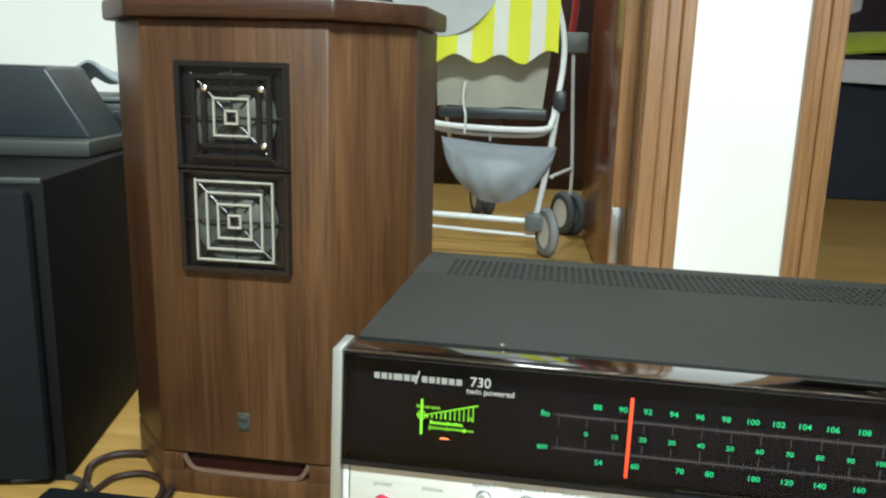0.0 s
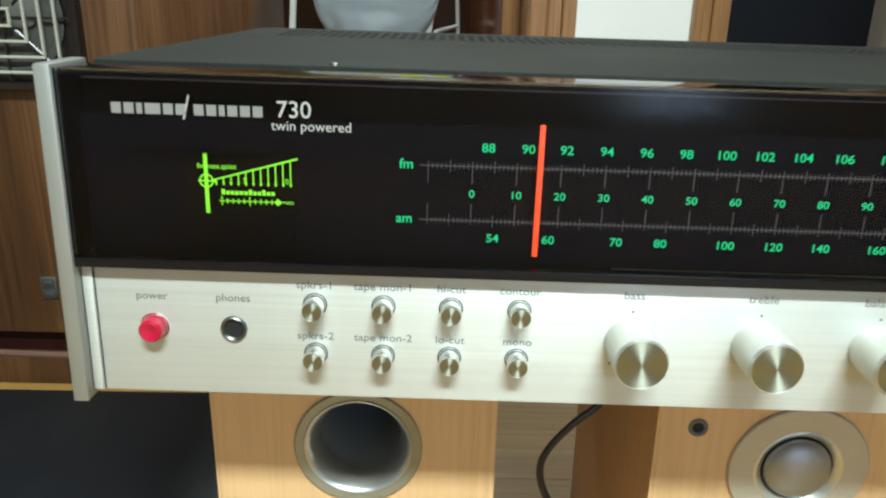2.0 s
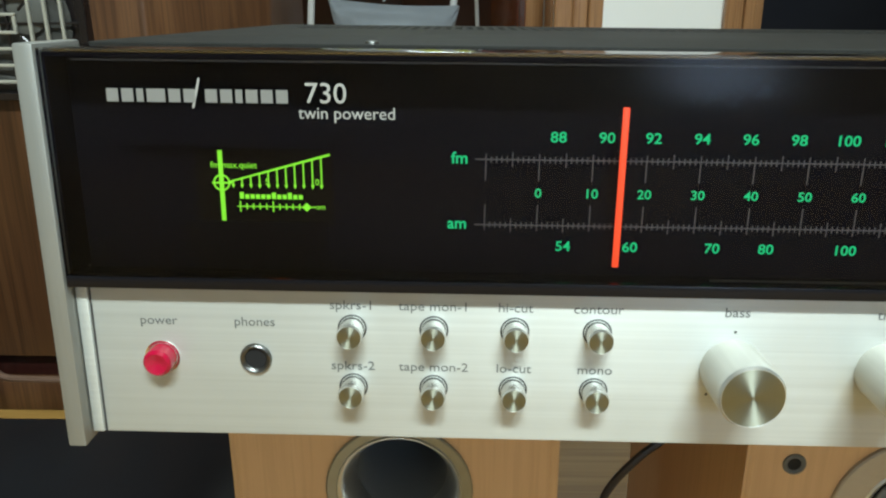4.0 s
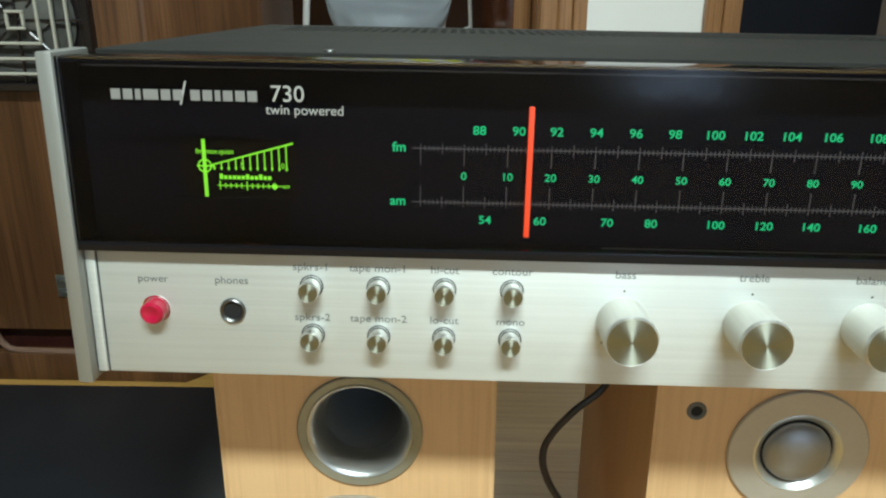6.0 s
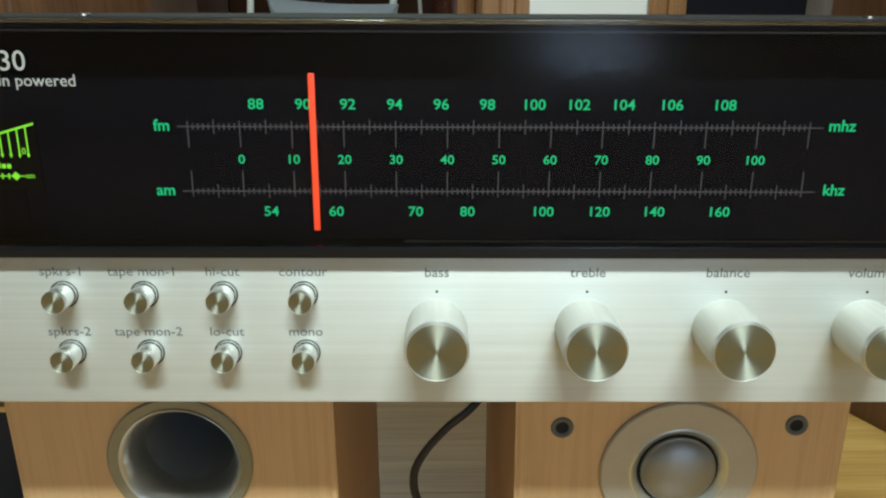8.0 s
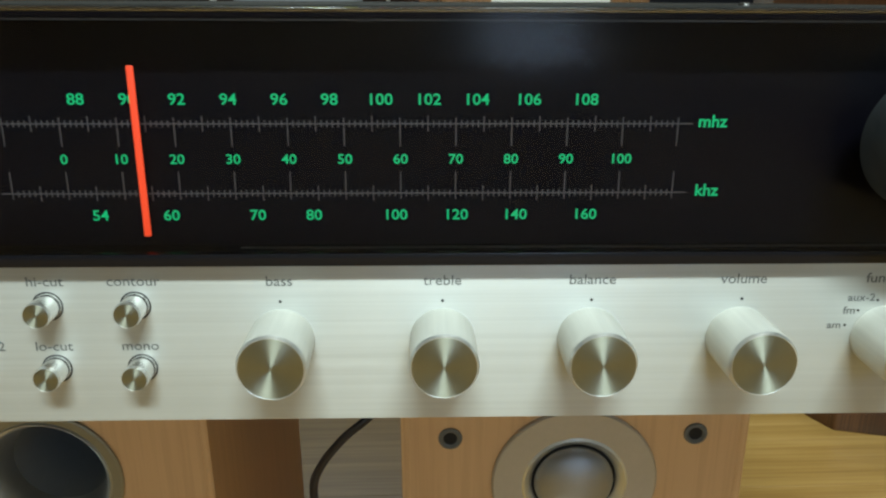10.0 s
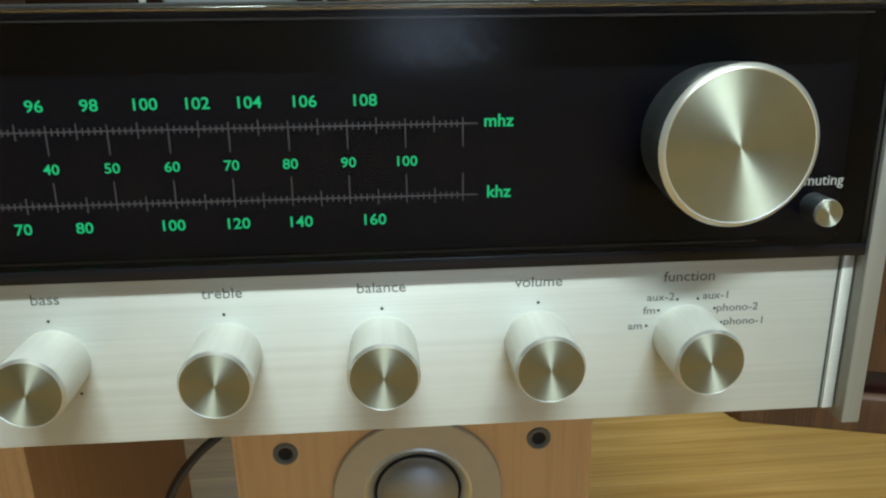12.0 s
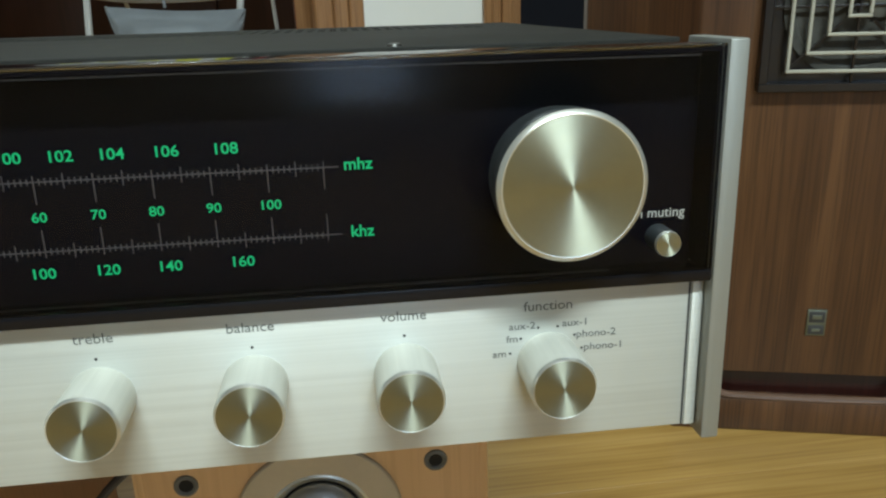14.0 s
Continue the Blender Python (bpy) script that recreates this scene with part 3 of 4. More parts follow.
for words, x, z in (("fm", 0.0130, 0.0797), ("am", 0.0125, 0.0602), ("mhz", 0.2150, 0.0800), ("khz", 0.2152, 0.0605)):
    part("dial_label", text(words, 0.0048, x, z, DIAL - 0.0001, "CENTER", 1.0, 0.00006), glow_green, rec, smooth=False)

needle = box(0.0578, 0.0596, DIAL - 0.0065, DIAL - 0.0055, 0.0494, 0.0955, 0.0003)
part("needle", needle, glow_needle, rec, "lit orange-red tuning needle")

# maker's mark as plain blocks, one for each sign, and the words below it
UP = 0.0036


def sign_blocks(x, word, size):
    """Plain upright bars with the rhythm of a word: wide, narrow or middling, all of one height."""
    for c in word:
        w = {"w": 1.5, "n": 0.55}.get(c, 0.95) * size
        part("mark_block", flat(x, x + w, 0.0928 + UP, 0.0963 + UP, GLASS - 0.00002), mark_grey, rec, "", False)
        x += w + size * 0.28


sign_blocks(-0.0816, "oonwoo", 0.0033)
sign_blocks(-0.0550, "oonooo", 0.0033)
slash = bmesh.new()
slash.faces.new([slash.verts.new((x, GLASS - 0.0001, z + UP)) for x, z in ((-0.0588, 0.0913), (-0.0582, 0.0913), (-0.0561, 0.0992), (-0.0567, 0.0992))])
part("mark_slash", slash, print_white, rec, "", False)
part("lettering", text("730", 0.0077, -0.0228, 0.0953 + UP, GLASS - 0.0001, "CENTER", 1.0), print_white, rec, smooth=False)
part("lettering", text("twin powered", 0.0046, -0.0172, 0.0938, GLASS - 0.0001), print_white, rec, smooth=False)
part("lettering", text("fm muting", 0.0040, 0.2972, 0.0645, GLASS - 0.0001), print_white, rec, smooth=False)

# signal meter
meter = part("signal_meter", box(-0.0640, -0.0240, DIAL - 0.0003, DIAL - 0.0001, 0.0590, 0.0815, 0), material("meter_back", (0.0045, 0.003, 0.0028), 0.6, 0.0, 0.05)[0], rec, "dark meter window with lime scale")
MY = DIAL - 0.0004
lime = bmesh.new()
flat(-0.0572, -0.0559, 0.0600, 0.0812, MY - 0.0002, lime)
ring = lathe([(0.0020, 0), (0.0025, 0), (0.0025, 0.0001), (0.0020, 0.0001), (0.0020, 0)], 24, None, (-0.0566, MY, 0.0716))
part("meter_ring", ring, glow_lime, meter)
flat(-0.0595, -0.0535, 0.0713, 0.0718, MY, lime)
part("meter_pointer", lime, glow_lime, meter)
slope = bmesh.new()
v = [slope.verts.new(p) for p in ((-0.0545, MY, 0.0716), (-0.0246, MY, 0.0799), (-0.0246, MY, 0.0806), (-0.0545, MY, 0.0721))]
slope.faces.new(v)
for i in range(11):
    x = -0.0532 + 0.0026 * i
    topz = 0.0717 + (x + 0.0545) * 0.284
    flat(x - 0.00020, x + 0.00020, 0.0707, topz, MY, slope)
    a = [slope.verts.new(p) for p in ((x - 0.00055, MY - 0.0001, 0.0712), (x + 0.00055, MY - 0.0001, 0.0712), (x, MY - 0.0001, 0.0700))]
    slope.faces.new(a)
part("meter_arrows", slope, glow_lime, meter, smooth=False)
low = bmesh.new()
flat(-0.0525, -0.0290, 0.0644, 0.0647, MY, low)
for i in range(11):
    x = -0.0515 + 0.00195 * i
    h = 0.0016 if i in (0, 5) else 0.0009
    flat(x - 0.00018, x + 0.00018, 0.06455 - h, 0.06455 + h, MY, low)
d = [low.verts.new(p) for p in ((-0.0332, MY - 0.0002, 0.06455), (-0.0318, MY - 0.0002, 0.0659), (-0.0304, MY - 0.0002, 0.06455), (-0.0318, MY - 0.0002, 0.0632))]
low.faces.new(d)
for i in range(12):
    flat(-0.0515 + 0.00158 * i, -0.0503 + 0.00158 * i, 0.0669, 0.0682 + (0.0006 if i in (0, 6, 9) else 0), MY, low)
part("meter_scale", low, glow_lime, meter, smooth=False)
part("meter_words", text("fm max.quiet", 0.0026, -0.0528, 0.0768, MY), glow_lime, meter, smooth=False)
part("meter_words", text("am", 0.0022, -0.0276, 0.0646, MY), glow_lime, meter, smooth=False)
for words, x in (("5", -0.0432), ("0", -0.0285)):
    part("meter_words", text(words, 0.0026, x, 0.0720, MY), glow_lime, meter, smooth=False)

pilot = bmesh.new()
bmesh.ops.create_uvsphere(pilot, u_segments=24, v_segments=12, radius=1)
for v in pilot.verts:
    v.co = Vector((-0.0430 + 0.0036 * v.co.x, DIAL - 0.0007 + 0.0009 * v.co.y, 0.0575 + 0.0018 * v.co.z))
part("pilot_lamp", pilot, glow_ember, meter, "glowing orange pilot lamp under the meter")
part("meter_mask", box(-0.0640, -0.0240, GLASS + 0.0028, GLASS + 0.0034, 0.0520, 0.0629, 0), dial_black, meter, "black mask below the meter")

# knobs and buttons
def knob(x, z, r, length, base_y, side_mat, face_mat, name, label, taper=0.98):
    k = part(name, lathe([(r * taper, 0), (r * (0.4 * taper + 0.6), 0.4 * length), (r, length - 0.0013), (r * 0.995, length - 0.0011)], 56, None, (x, base_y, z)), side_mat, rec, label)
    part("knob_rim", lathe([(r * 0.995, length - 0.0011), (r * 0.965, length - 0.0004), (r * 0.935, length), (r * 0.915, length - 0.0001)], 56, None, (x, base_y, z)), rim_metal, k, "bright turned rim")
    face = bmesh.new()
    n = 72
    ringv = [face.verts.new((x + r * 0.92 * math.cos(2 * math.pi * i / n), base_y - length + 0.00008, z + r * 0.92 * math.sin(2 * math.pi * i / n))) for i in range(n)]
    inner = [face.verts.new((x + r * 0.012 * math.cos(2 * math.pi * i / n), base_y - length + 0.00008, z + r * 0.012 * math.sin(2 * math.pi * i / n))) for i in range(n)]
    for i in range(n):
        face.faces.new((ringv[i], ringv[(i + 1) % n], inner[(i + 1) % n], inner[i]))
    face.faces.new(inner)
    part("knob_face", face, face_mat, k, "spun metal face")
    return k


KNOB = {"bass": 0.0945, "treble": 0.1400, "balance": 0.1822, "volume": 0.2252, "function": 0.2676}
for words, x in KNOB.items():
    knob(x, 0.0196, 0.0094, 0.0192, FACE, knob_side, spun_small, "control_knob", "satin silver rotary knob")
    part("lettering", text(words, 0.0042, x, 0.0372, FACE - 0.0001, "CENTER", 1.07), ink_grey, rec, smooth=False)
    if words != "function":
        part("index_dot", lathe([(0, 0.0001), (0.00045, 0.0001), (0.00045, 0)], 10, None, (x, FACE, 0.0312)), dot_ink, rec)
part("index_dot", lathe([(0, 0.0001), (0.00045, 0.0001), (0.00045, 0)], 10, None, (0.1000, FACE, 0.0098)), dot_ink, rec)
part("index_dot", lathe([(0, 0.0001), (0.00045, 0.0001), (0.00045, 0)], 10, None, (0.0880, FACE, 0.0110)), dot_ink, rec)
for words, x, z, dx, dz in (("aux-2", 0.2598, 0.0313, 0.2646, 0.0305), ("aux-1", 0.2758, 0.0313, 0.2705, 0.0305), ("fm", 0.2568, 0.0274, 0.2594, 0.0274), ("phono-2", 0.2822, 0.0275, 0.2756, 0.0274), ("am", 0.2530, 0.0229, 0.2562, 0.0229), ("phono-1", 0.2846, 0.0232, 0.2779, 0.0230)):
    part("lettering", text(words, 0.0032, x, z, FACE - 0.0001, "CENTER", 1.12), ink_grey, rec, smooth=False)
    part("index_dot", lathe([(0, 0.0001), (0.0004, 0.0001), (0.0004, 0)], 10, None, (dx, FACE, dz)), dot_ink, rec)

tuner = knob(0.2678, 0.0772, 0.0197, 0.0180, GLASS, dark_plastic, spun_face, "tuning_knob", "large tuning knob with spun metal face", 0.93)
mute = knob(0.2976, 0.0577, 0.0037, 0.0085, GLASS, dark_plastic, spun_face, "muting_button", "small round metal push button")

BUTTONS = (("spkrs-1", -0.0180, 0.0302, 0.0382), ("tape mon-1", 0.0062, 0.0302, 0.0382), ("hi-cut", 0.0301, 0.0302, 0.0382), ("contour", 0.0543, 0.0302, 0.0382),
           ("spkrs-2", -0.0180, 0.0112, 0.0188), ("tape mon-2", 0.0062, 0.0112, 0.0188), ("lo-cut", 0.0301, 0.0112, 0.0188), ("mono", 0.0543, 0.0112, 0.0188))
for words, x, z, tz in BUTTONS:
    part("button_collar", lathe([(0.0038, 0), (0.0043, 0.0002), (0.0043, 0)], 28, None, (x, FACE, z)), dot_ink, rec)
    knob(x, z, 0.0037, 0.0076, FACE, bright_metal, spun_small, "push_button", "small round metal push button")
    part("lettering", text(words, 0.0040, x, tz - 0.0008, FACE - 0.0001, "CENTER", 1.12), ink_grey, rec, smooth=False)
for words, x in (("power", -0.0757), ("phones", -0.0470)):
    part("lettering", text(words, 0.0040, x, 0.0316, FACE - 0.0001, "CENTER", 1.06), ink_grey, rec, smooth=False)
pb = part("power_button", lathe([(0.0043, 0), (0.0044, 0.0030), (0.0042, 0.0048), (0.0033, 0.0058), (0.0025, 0.0056), (0.0012, 0.0049), (0, 0.0047)], 36, None, (-0.0755, FACE, 0.0198)), glow_red, rec, "lit red translucent power button")
part("button_collar", lathe([(0.0045, 0.0001), (0.0053, 0.0003), (0.0053, 0)], 32, None, (-0.0755, FACE, 0.0198)), bright_metal, rec)
jack = part("phones_jack", lathe([(0.0048, 0), (0.0046, 0.0010), (0.0042, 0.0013), (0.0036, 0.0010), (0.0032, 0.0004)], 36, None, (-0.0472, FACE, 0.0199)), jack_metal, rec, "round headphone socket with metal ring")
part("jack_hole", lathe([(0.0033, 0.0005), (0.0031, 0.0002), (0, 0.00015)], 24, None, (-0.0472, FACE, 0.0199)), dark_void, jack)


# ---------- bookshelf loudspeakers under the receiver ----------
def holed_board(w, z0, z1, thick, holes):
    """An upright board from y 0 to thick with round holes (x, z, radius)."""
    bm = bmesh.new()
    edges = []
    for loop in [[(-w, z0), (w, z0), (w, z1), (-w, z1)]] + [[(hx + r * math.cos(2 * math.pi * i / 48), hz + r * math.sin(2 * math.pi * i / 48)) for i in range(48)] for hx, hz, r in holes]:
        vs = [bm.verts.new((x, 0, z)) for x, z in loop]
        edges += [bm.edges.new((vs[i], vs[(i + 1) % len(vs)])) for i in range(len(vs))]
    bmesh.ops.triangle_fill(bm, edges=edges, use_beauty=True)
    out = bmesh.ops.extrude_face_region(bm, geom=list(bm.faces))
    for v in out["geom"]:
        if isinstance(v, bmesh.types.BMVert):
            v.co.y = thick
    return bm


def bookshelf(x0, x1, y0, label, holes):
    sp = thing("bookshelf_speaker", label, "loudspeaker", pose((x0 + x1) / 2, y0, 0), "pale wooden loudspeakers")
    w, t = (x1 - x0) / 2, 0.010
    for nm, a in (("side_panel", (-w, -w + t, 0.010, 0.185, 0.004, SPEAKER_TOP)), ("side_panel", (w - t, w, 0.010, 0.185, 0.004, SPEAKER_TOP)), ("top_panel", (-w + t, w - t, 0.010, 0.185, SPEAKER_TOP - t, SPEAKER_TOP)), ("bottom_panel", (-w + t, w - t, 0.010, 0.185, 0.004, 0.004 + t)), ("back_panel", (-w + t, w - t, 0.175, 0.185, 0.004 + t, SPEAKER_TOP - t))):
        part(nm, box(*a), beech, sp)
    part("baffle", holed_board(w, 0.004, SPEAKER_TOP, 0.0099, holes), beech, sp, "pale wooden front board")
    for sx in (-1, 1):
        part("edge_strip", lathe([(0.0022, 0.004), (0.0022, SPEAKER_TOP)], 12, None, (sx * (w - 0.0021), 0.0018, 0), "z"), beech, sp)
        for yy in (0.03, 0.16):
            part("foot", lathe([(0, 0), (0.007, 0), (0.006, 0.0042), (0, 0.0042)], 12, None, (sx * (w - 0.02), yy, 0), "z"), rubber, sp)
    return sp


left_bk = bookshelf(-0.0765, 0.053, 0.047, "pale wooden bookshelf loudspeaker with a flared port, standing upside down", ((0.0018, 0.1755, 0.0275), (-0.0017, 0.088, 0.047)))
c = (0.0018, 0, 0.1755)
part("port_ring", lathe([(0.0292, 0.0), (0.0293, 0.0012), (0.0287, 0.0017), (0.0262, 0.0012), (0.0250, 0.0010)], 64, None, c), ring_metal, left_bk, "matt olive-grey outer ring")
flare = part("port_flare", lathe([(0.0250, 0.0010), (0.0246, 0.0016), (0.0238, 0.0013), (0.0228, 0.0), (0.0216, -0.0022), (0.0204, -0.0052), (0.0194, -0.0090), (0.0187, -0.0135)], 64, None, c), port_metal, left_bk, "flared silver port ring")
tubeb = part("port_tube", lathe([(0.0187, -0.0135), (0.0183, -0.022), (0.0180, -0.040), (0.0178, -0.070), (0.0177, -0.098), (0.0150, -0.1045), (0.0115, -0.1055)], 48, None, c), port_plastic, left_bk, "grey port tube")
part("inner_ring", lathe([(0.0130, -0.1045), (0.0120, -0.1035), (0.0108, -0.1045), (0.0104, -0.111)], 32, None, c), port_metal, tubeb)
part("tube_end", lathe([(0.0108, -0.1105), (0, -0.1106)], 24, None, c), dark_void, tubeb)
cc = (-0.0017, 0, 0.088)
part("woofer_ring", lathe([(0.052, 0.0), (0.053, 0.002), (0.048, 0.003), (0.045, 0.0005)], 56, None, cc), plate_metal, left_bk)
part("woofer_cone", lathe([(0.045, 0.0005), (0.040, 0.002), (0.036, -0.001), (0.015, -0.014), (0.012, -0.009), (0, -0.006)], 56, None, cc), dark_plastic, left_bk)

right_bk = bookshelf(0.1255, 0.2585, 0.047, "pale wooden bookshelf loudspeaker with a silver dome tweeter", ((0.0003, 0.1690, 0.0195), (0, 0.074, 0.046)))
c = (0.0003, 0, 0.1690)
part("tweeter_plate", lathe([(0.0322, 0.0), (0.0322, 0.0012), (0.0315, 0.0018), (0.0205, 0.0018), (0.0195, 0.0016)], 72, None, c), plate_metal, right_bk, "flat champagne tweeter plate")
part("tweeter_horn", lathe([(0.0205, 0.0018), (0.0196, 0.0024), (0.0180, 0.0012), (0.0163, -0.0006)], 72, None, c), rim_metal, right_bk, "bright bevelled ring")
part("surround", lathe([(0.0165, -0.0006), (0.0160, 0.0002), (0.0154, -0.0004)], 56, None, c), dark_void, right_bk)
dome = bmesh.new()
lathe([(0.0156 * math.cos(a), -0.0006 + 0.0075 * math.sin(a)) for a in [k * math.pi / 20 for k in range(11)]], 56, dome, c)
part("dome", dome, dome_metal, right_bk, "grey metal dome")
part("woofer_ring", lathe([(0.050, 0.0), (0.051, 0.002), (0.046, 0.003), (0.043, 0.0005)], 56, None, (0, 0, 0.074)), plate_metal, right_bk)
part("woofer_cone", lathe([(0.043, 0.0005), (0.038, 0.002), (0.034, -0.001), (0.015, -0.012), (0.012, -0.008), (0, -0.005)], 56, None, (0, 0, 0.074)), dark_plastic, right_bk)
for sx in (-0.0478, 0.0462):
    peg = part("grille_socket", lathe([(0.0046, 0), (0.0044, 0.0007), (0.0036, 0.0009), (0.0026, 0.0002)], 24, None, (sx, 0, 0.1895)), grey_plastic, right_bk, "round grille peg socket")
    part("socket_hole", lathe([(0.0028, 0.0003), (0.0024, 0.0001), (0, 0.0001)], 16, None, (sx, 0, 0.1895)), dark_void, peg)

cab = thing("speaker_cable", "grey speaker cable hanging between the loudspeakers", "cable")
part("cord", tube(((0.150, 0.235, 0.190), (0.128, 0.130, 0.186), (0.114, 0.105, 0.170), (0.098, 0.100, 0.157), (0.087, 0.100, 0.143), (0.082, 0.100, 0.130), (0.085, 0.100, 0.113), (0.100, 0.104, 0.080), (0.105, 0.12, 0.03), (0.10, 0.15, 0.003)), 0.0020), cable_grey, cab)


# ---------- tall walnut loudspeakers ----------
def tower(m, label):
    sp = thing("floor_speaker", label, "loudspeaker", m, "walnut floor loudspeakers")
    a, b, d1, d2 = 0.103, 0.180, 0.084, 0.225
    outline = [(-a, 0), (a, 0), (b, d1), (b, d2), (-b, d2), (-b, d1)]
    part("cabinet", prism(outline, 0.054, 0.549, 0.0025), walnut, sp)
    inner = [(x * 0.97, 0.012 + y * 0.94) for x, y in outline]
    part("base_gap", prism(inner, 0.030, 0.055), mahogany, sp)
    base = bmesh.new()
    prism([(-a, 0.0), (a, 0.0), (b, d1), (b, d2), (-b, d2), (-b, d1)], 0.0, 0.030, 0.002, base)
    for s in (-1, 1):
        prism([(s * a, 0.0), (s * (a - 0.026), 0.0), (s * (a - 0.026), 0.05), (s * b, 0.13), (s * b, d1)], 0.030, 0.0515, 0.001, base)
    part("plinth", base, walnut, sp, "walnut plinth with a finger slot")
    part("slot_lip", tube(((-0.0765, 0.0022, 0.0500), (-0.0700, 0.0020, 0.0380), (-0.0620, 0.0020, 0.0325), (-0.045, 0.0020, 0.0312), (0.0, 0.0020, 0.0308), (0.045, 0.0020, 0.0312), (0.0620, 0.0020, 0.0325), (0.0700, 0.0020, 0.0380), (0.0765, 0.0022, 0.0500)), 0.0030), slot_wood, sp, "worn pale slot edge")
    o = 0.012
    part("top_cap", prism([(-a - 0.010, -o), (a + 0.010, -o), (b + o, d1 - 0.006), (b + o, d2), (-b - o, d2), (-b - o, d1 - 0.006)], 0.5495, 0.572, 0.004), walnut_trim, sp, "overhanging dark wooden top")
    # two square grilles, one above the other
    for zc, upper in ((0.4490, True), (0.3372, False)):
        g = part("grille_frame", frame_bars(0.0620, 0.0575, zc, 0.006, -0.010, 0.001), brown_plastic, sp, "dark brown square grille frame")
        part("grille_back", box(-0.0585, 0.0585, 0.0006 - 0.0012, 0.0006 - 0.0004, zc - 0.054, zc + 0.054), brown_plastic, g)
        cone = lathe([(0.0460, 0.0010), (0.0480, 0.0030), (0.0420, 0.0032), (0.0400, 0.0016), (0.014, 0.0012), (0.010, 0.0035), (0, 0.005)], 40, None, (0, 0, zc))
        part("driver", cone, grille_foam, g, "grey-green driver behind the grille")
        # Off-centre paler disc stands in for light caught by the driver.
        part("driver_highlight", lathe([(0.0165, 0.0044), (0.012, 0.006), (0, 0.0064)], 24, None, (0.014, 0, zc + 0.008)), cone_highlight, g)
        bars = bmesh.new()
        box(-0.0575, 0.0575, -0.0075, -0.0055, zc - 0.0009, zc + 0.0009, 0.0004, bars)
        box(-0.0009, 0.0009, -0.0075, -0.0055, zc - 0.053, zc + 0.053, 0.0004, bars)
        for s in (-1, 1):
            for q in (-1, 1):
                tube(((s * 0.010, -0.0065, zc + q * 0.010), (s * 0.045, -0.0065, zc + q * 0.045)), 0.0011, bars, 6)
        part("cross_lattice", bars, brown_plastic, g)
        sizes = ((0.0445, brown_plastic), (0.0330, brown_plastic), (0.0205, cream_plastic), (0.0078, cream_plastic)) if upper else ((0.0445, cream_plastic), (0.0322, cream_plastic), (0.0198, cream_plastic), (0.0078, cream_plastic))
        for half, mat in sizes:
            wide = 0.0055 if mat is brown_plastic else 0.0024
            part("square_ring", frame_bars(half, half, zc, wide, -0.0098, -0.0062), mat, g, "cream square ring" if mat is cream_plastic else "dark brown square ring")
        if upper:
            for sx, sz in ((-0.028, 0.030), (0.034, 0.030), (0.036, -0.029)):
                part("screw", lathe([(0.0034, 0.0098), (0.0032, 0.0114), (0.0016, 0.0124), (0, 0.0126)], 16, None, (sx, 0, zc + sz)), bright_metal, g, "bright screw head")
    e = part("emblem", box(-0.0072, 0.0072, -0.0016, 0.0002, 0.0890, 0.1110, 0.0006), emblem_metal, sp, "small metal emblem plate")
    part("emblem_field", box(-0.0058, 0.0058, -0.0022, -0.0015, 0.1005, 0.1095, 0.0003), dot_ink, e)
    part("emblem_field", box(-0.0058, 0.0058, -0.0022, -0.0015, 0.0905, 0.0980, 0.0003), dot_ink, e)
    part("emblem_bar", box(-0.0030, 0.0030, -0.0026, -0.0021, 0.0930, 0.0955, 0.0002), emblem_metal, e)
    part("emblem_bar", box(-0.0034, 0.0034, -0.0026, -0.0021, 0.1035, 0.1070, 0.0002), emblem_metal, e)
    return sp


def frame_bars(hx, hz, zc, w, y0, y1):
    bm = bmesh.new()
    box(-hx, hx, y0, y1, zc + hz - w, zc + hz, 0.0006, bm, 1)
    box(-hx, hx, y0, y1, zc - hz, zc - hz + w, 0.0006, bm, 1)
    box(-hx, -hx + w, y0, y1, zc - hz + w, zc + hz - w, 0.0006, bm, 1)
    box(hx - w, hx, y0, y1, zc - hz + w, zc + hz - w, 0.0006, bm, 1)
    return bm


tower(pose(-0.3312, 0.398, 0), "tall walnut floor loudspeaker with square lattice grilles")
tower(pose(0.566, 0.3095, 0, 0, 0, -16), "tall walnut floor loudspeaker with square lattice grilles and metal emblem")


# ---------- black things on the left ----------
unit = thing("audio_component", "flat black metal audio component lying on the floor", "audio unit", pose(-0.300, 0.305, 0, 0, 0, 0.5))
part("case", box(-0.2155, 0.2155, -0.36, 0.0, 0.008, 0.050, 0.003), black_case, unit)
for sx in (-0.18, 0.18):
    for yy in (-0.32, -0.04):
        part("foot", lathe([(0, 0), (0.012, 0), (0.011, 0.0085), (0, 0.0085)], 14, None, (sx, yy, 0), "z"), rubber, unit)

sub = thing("black_cabinet_speaker", "large black floor loudspeaker with vinyl sides and dark cloth front", "loudspeaker", pose(-0.556, 0.384, 0, 0, 0, 13))
part("body", box(-0.46, 0.0, 0.012, 0.40, 0.0, 0.372, 0.004), black_vinyl, sub)
part("front_grille", box(-0.455, -0.012, -0.010, 0.012, 0.012, 0.362, 0.008), black_cloth, sub, "dark blue-black cloth grille")
part("top_edge", box(-0.458, -0.002, 0.010, 0.018, 0.366, 0.3735, 0.002), dark_plastic, sub)

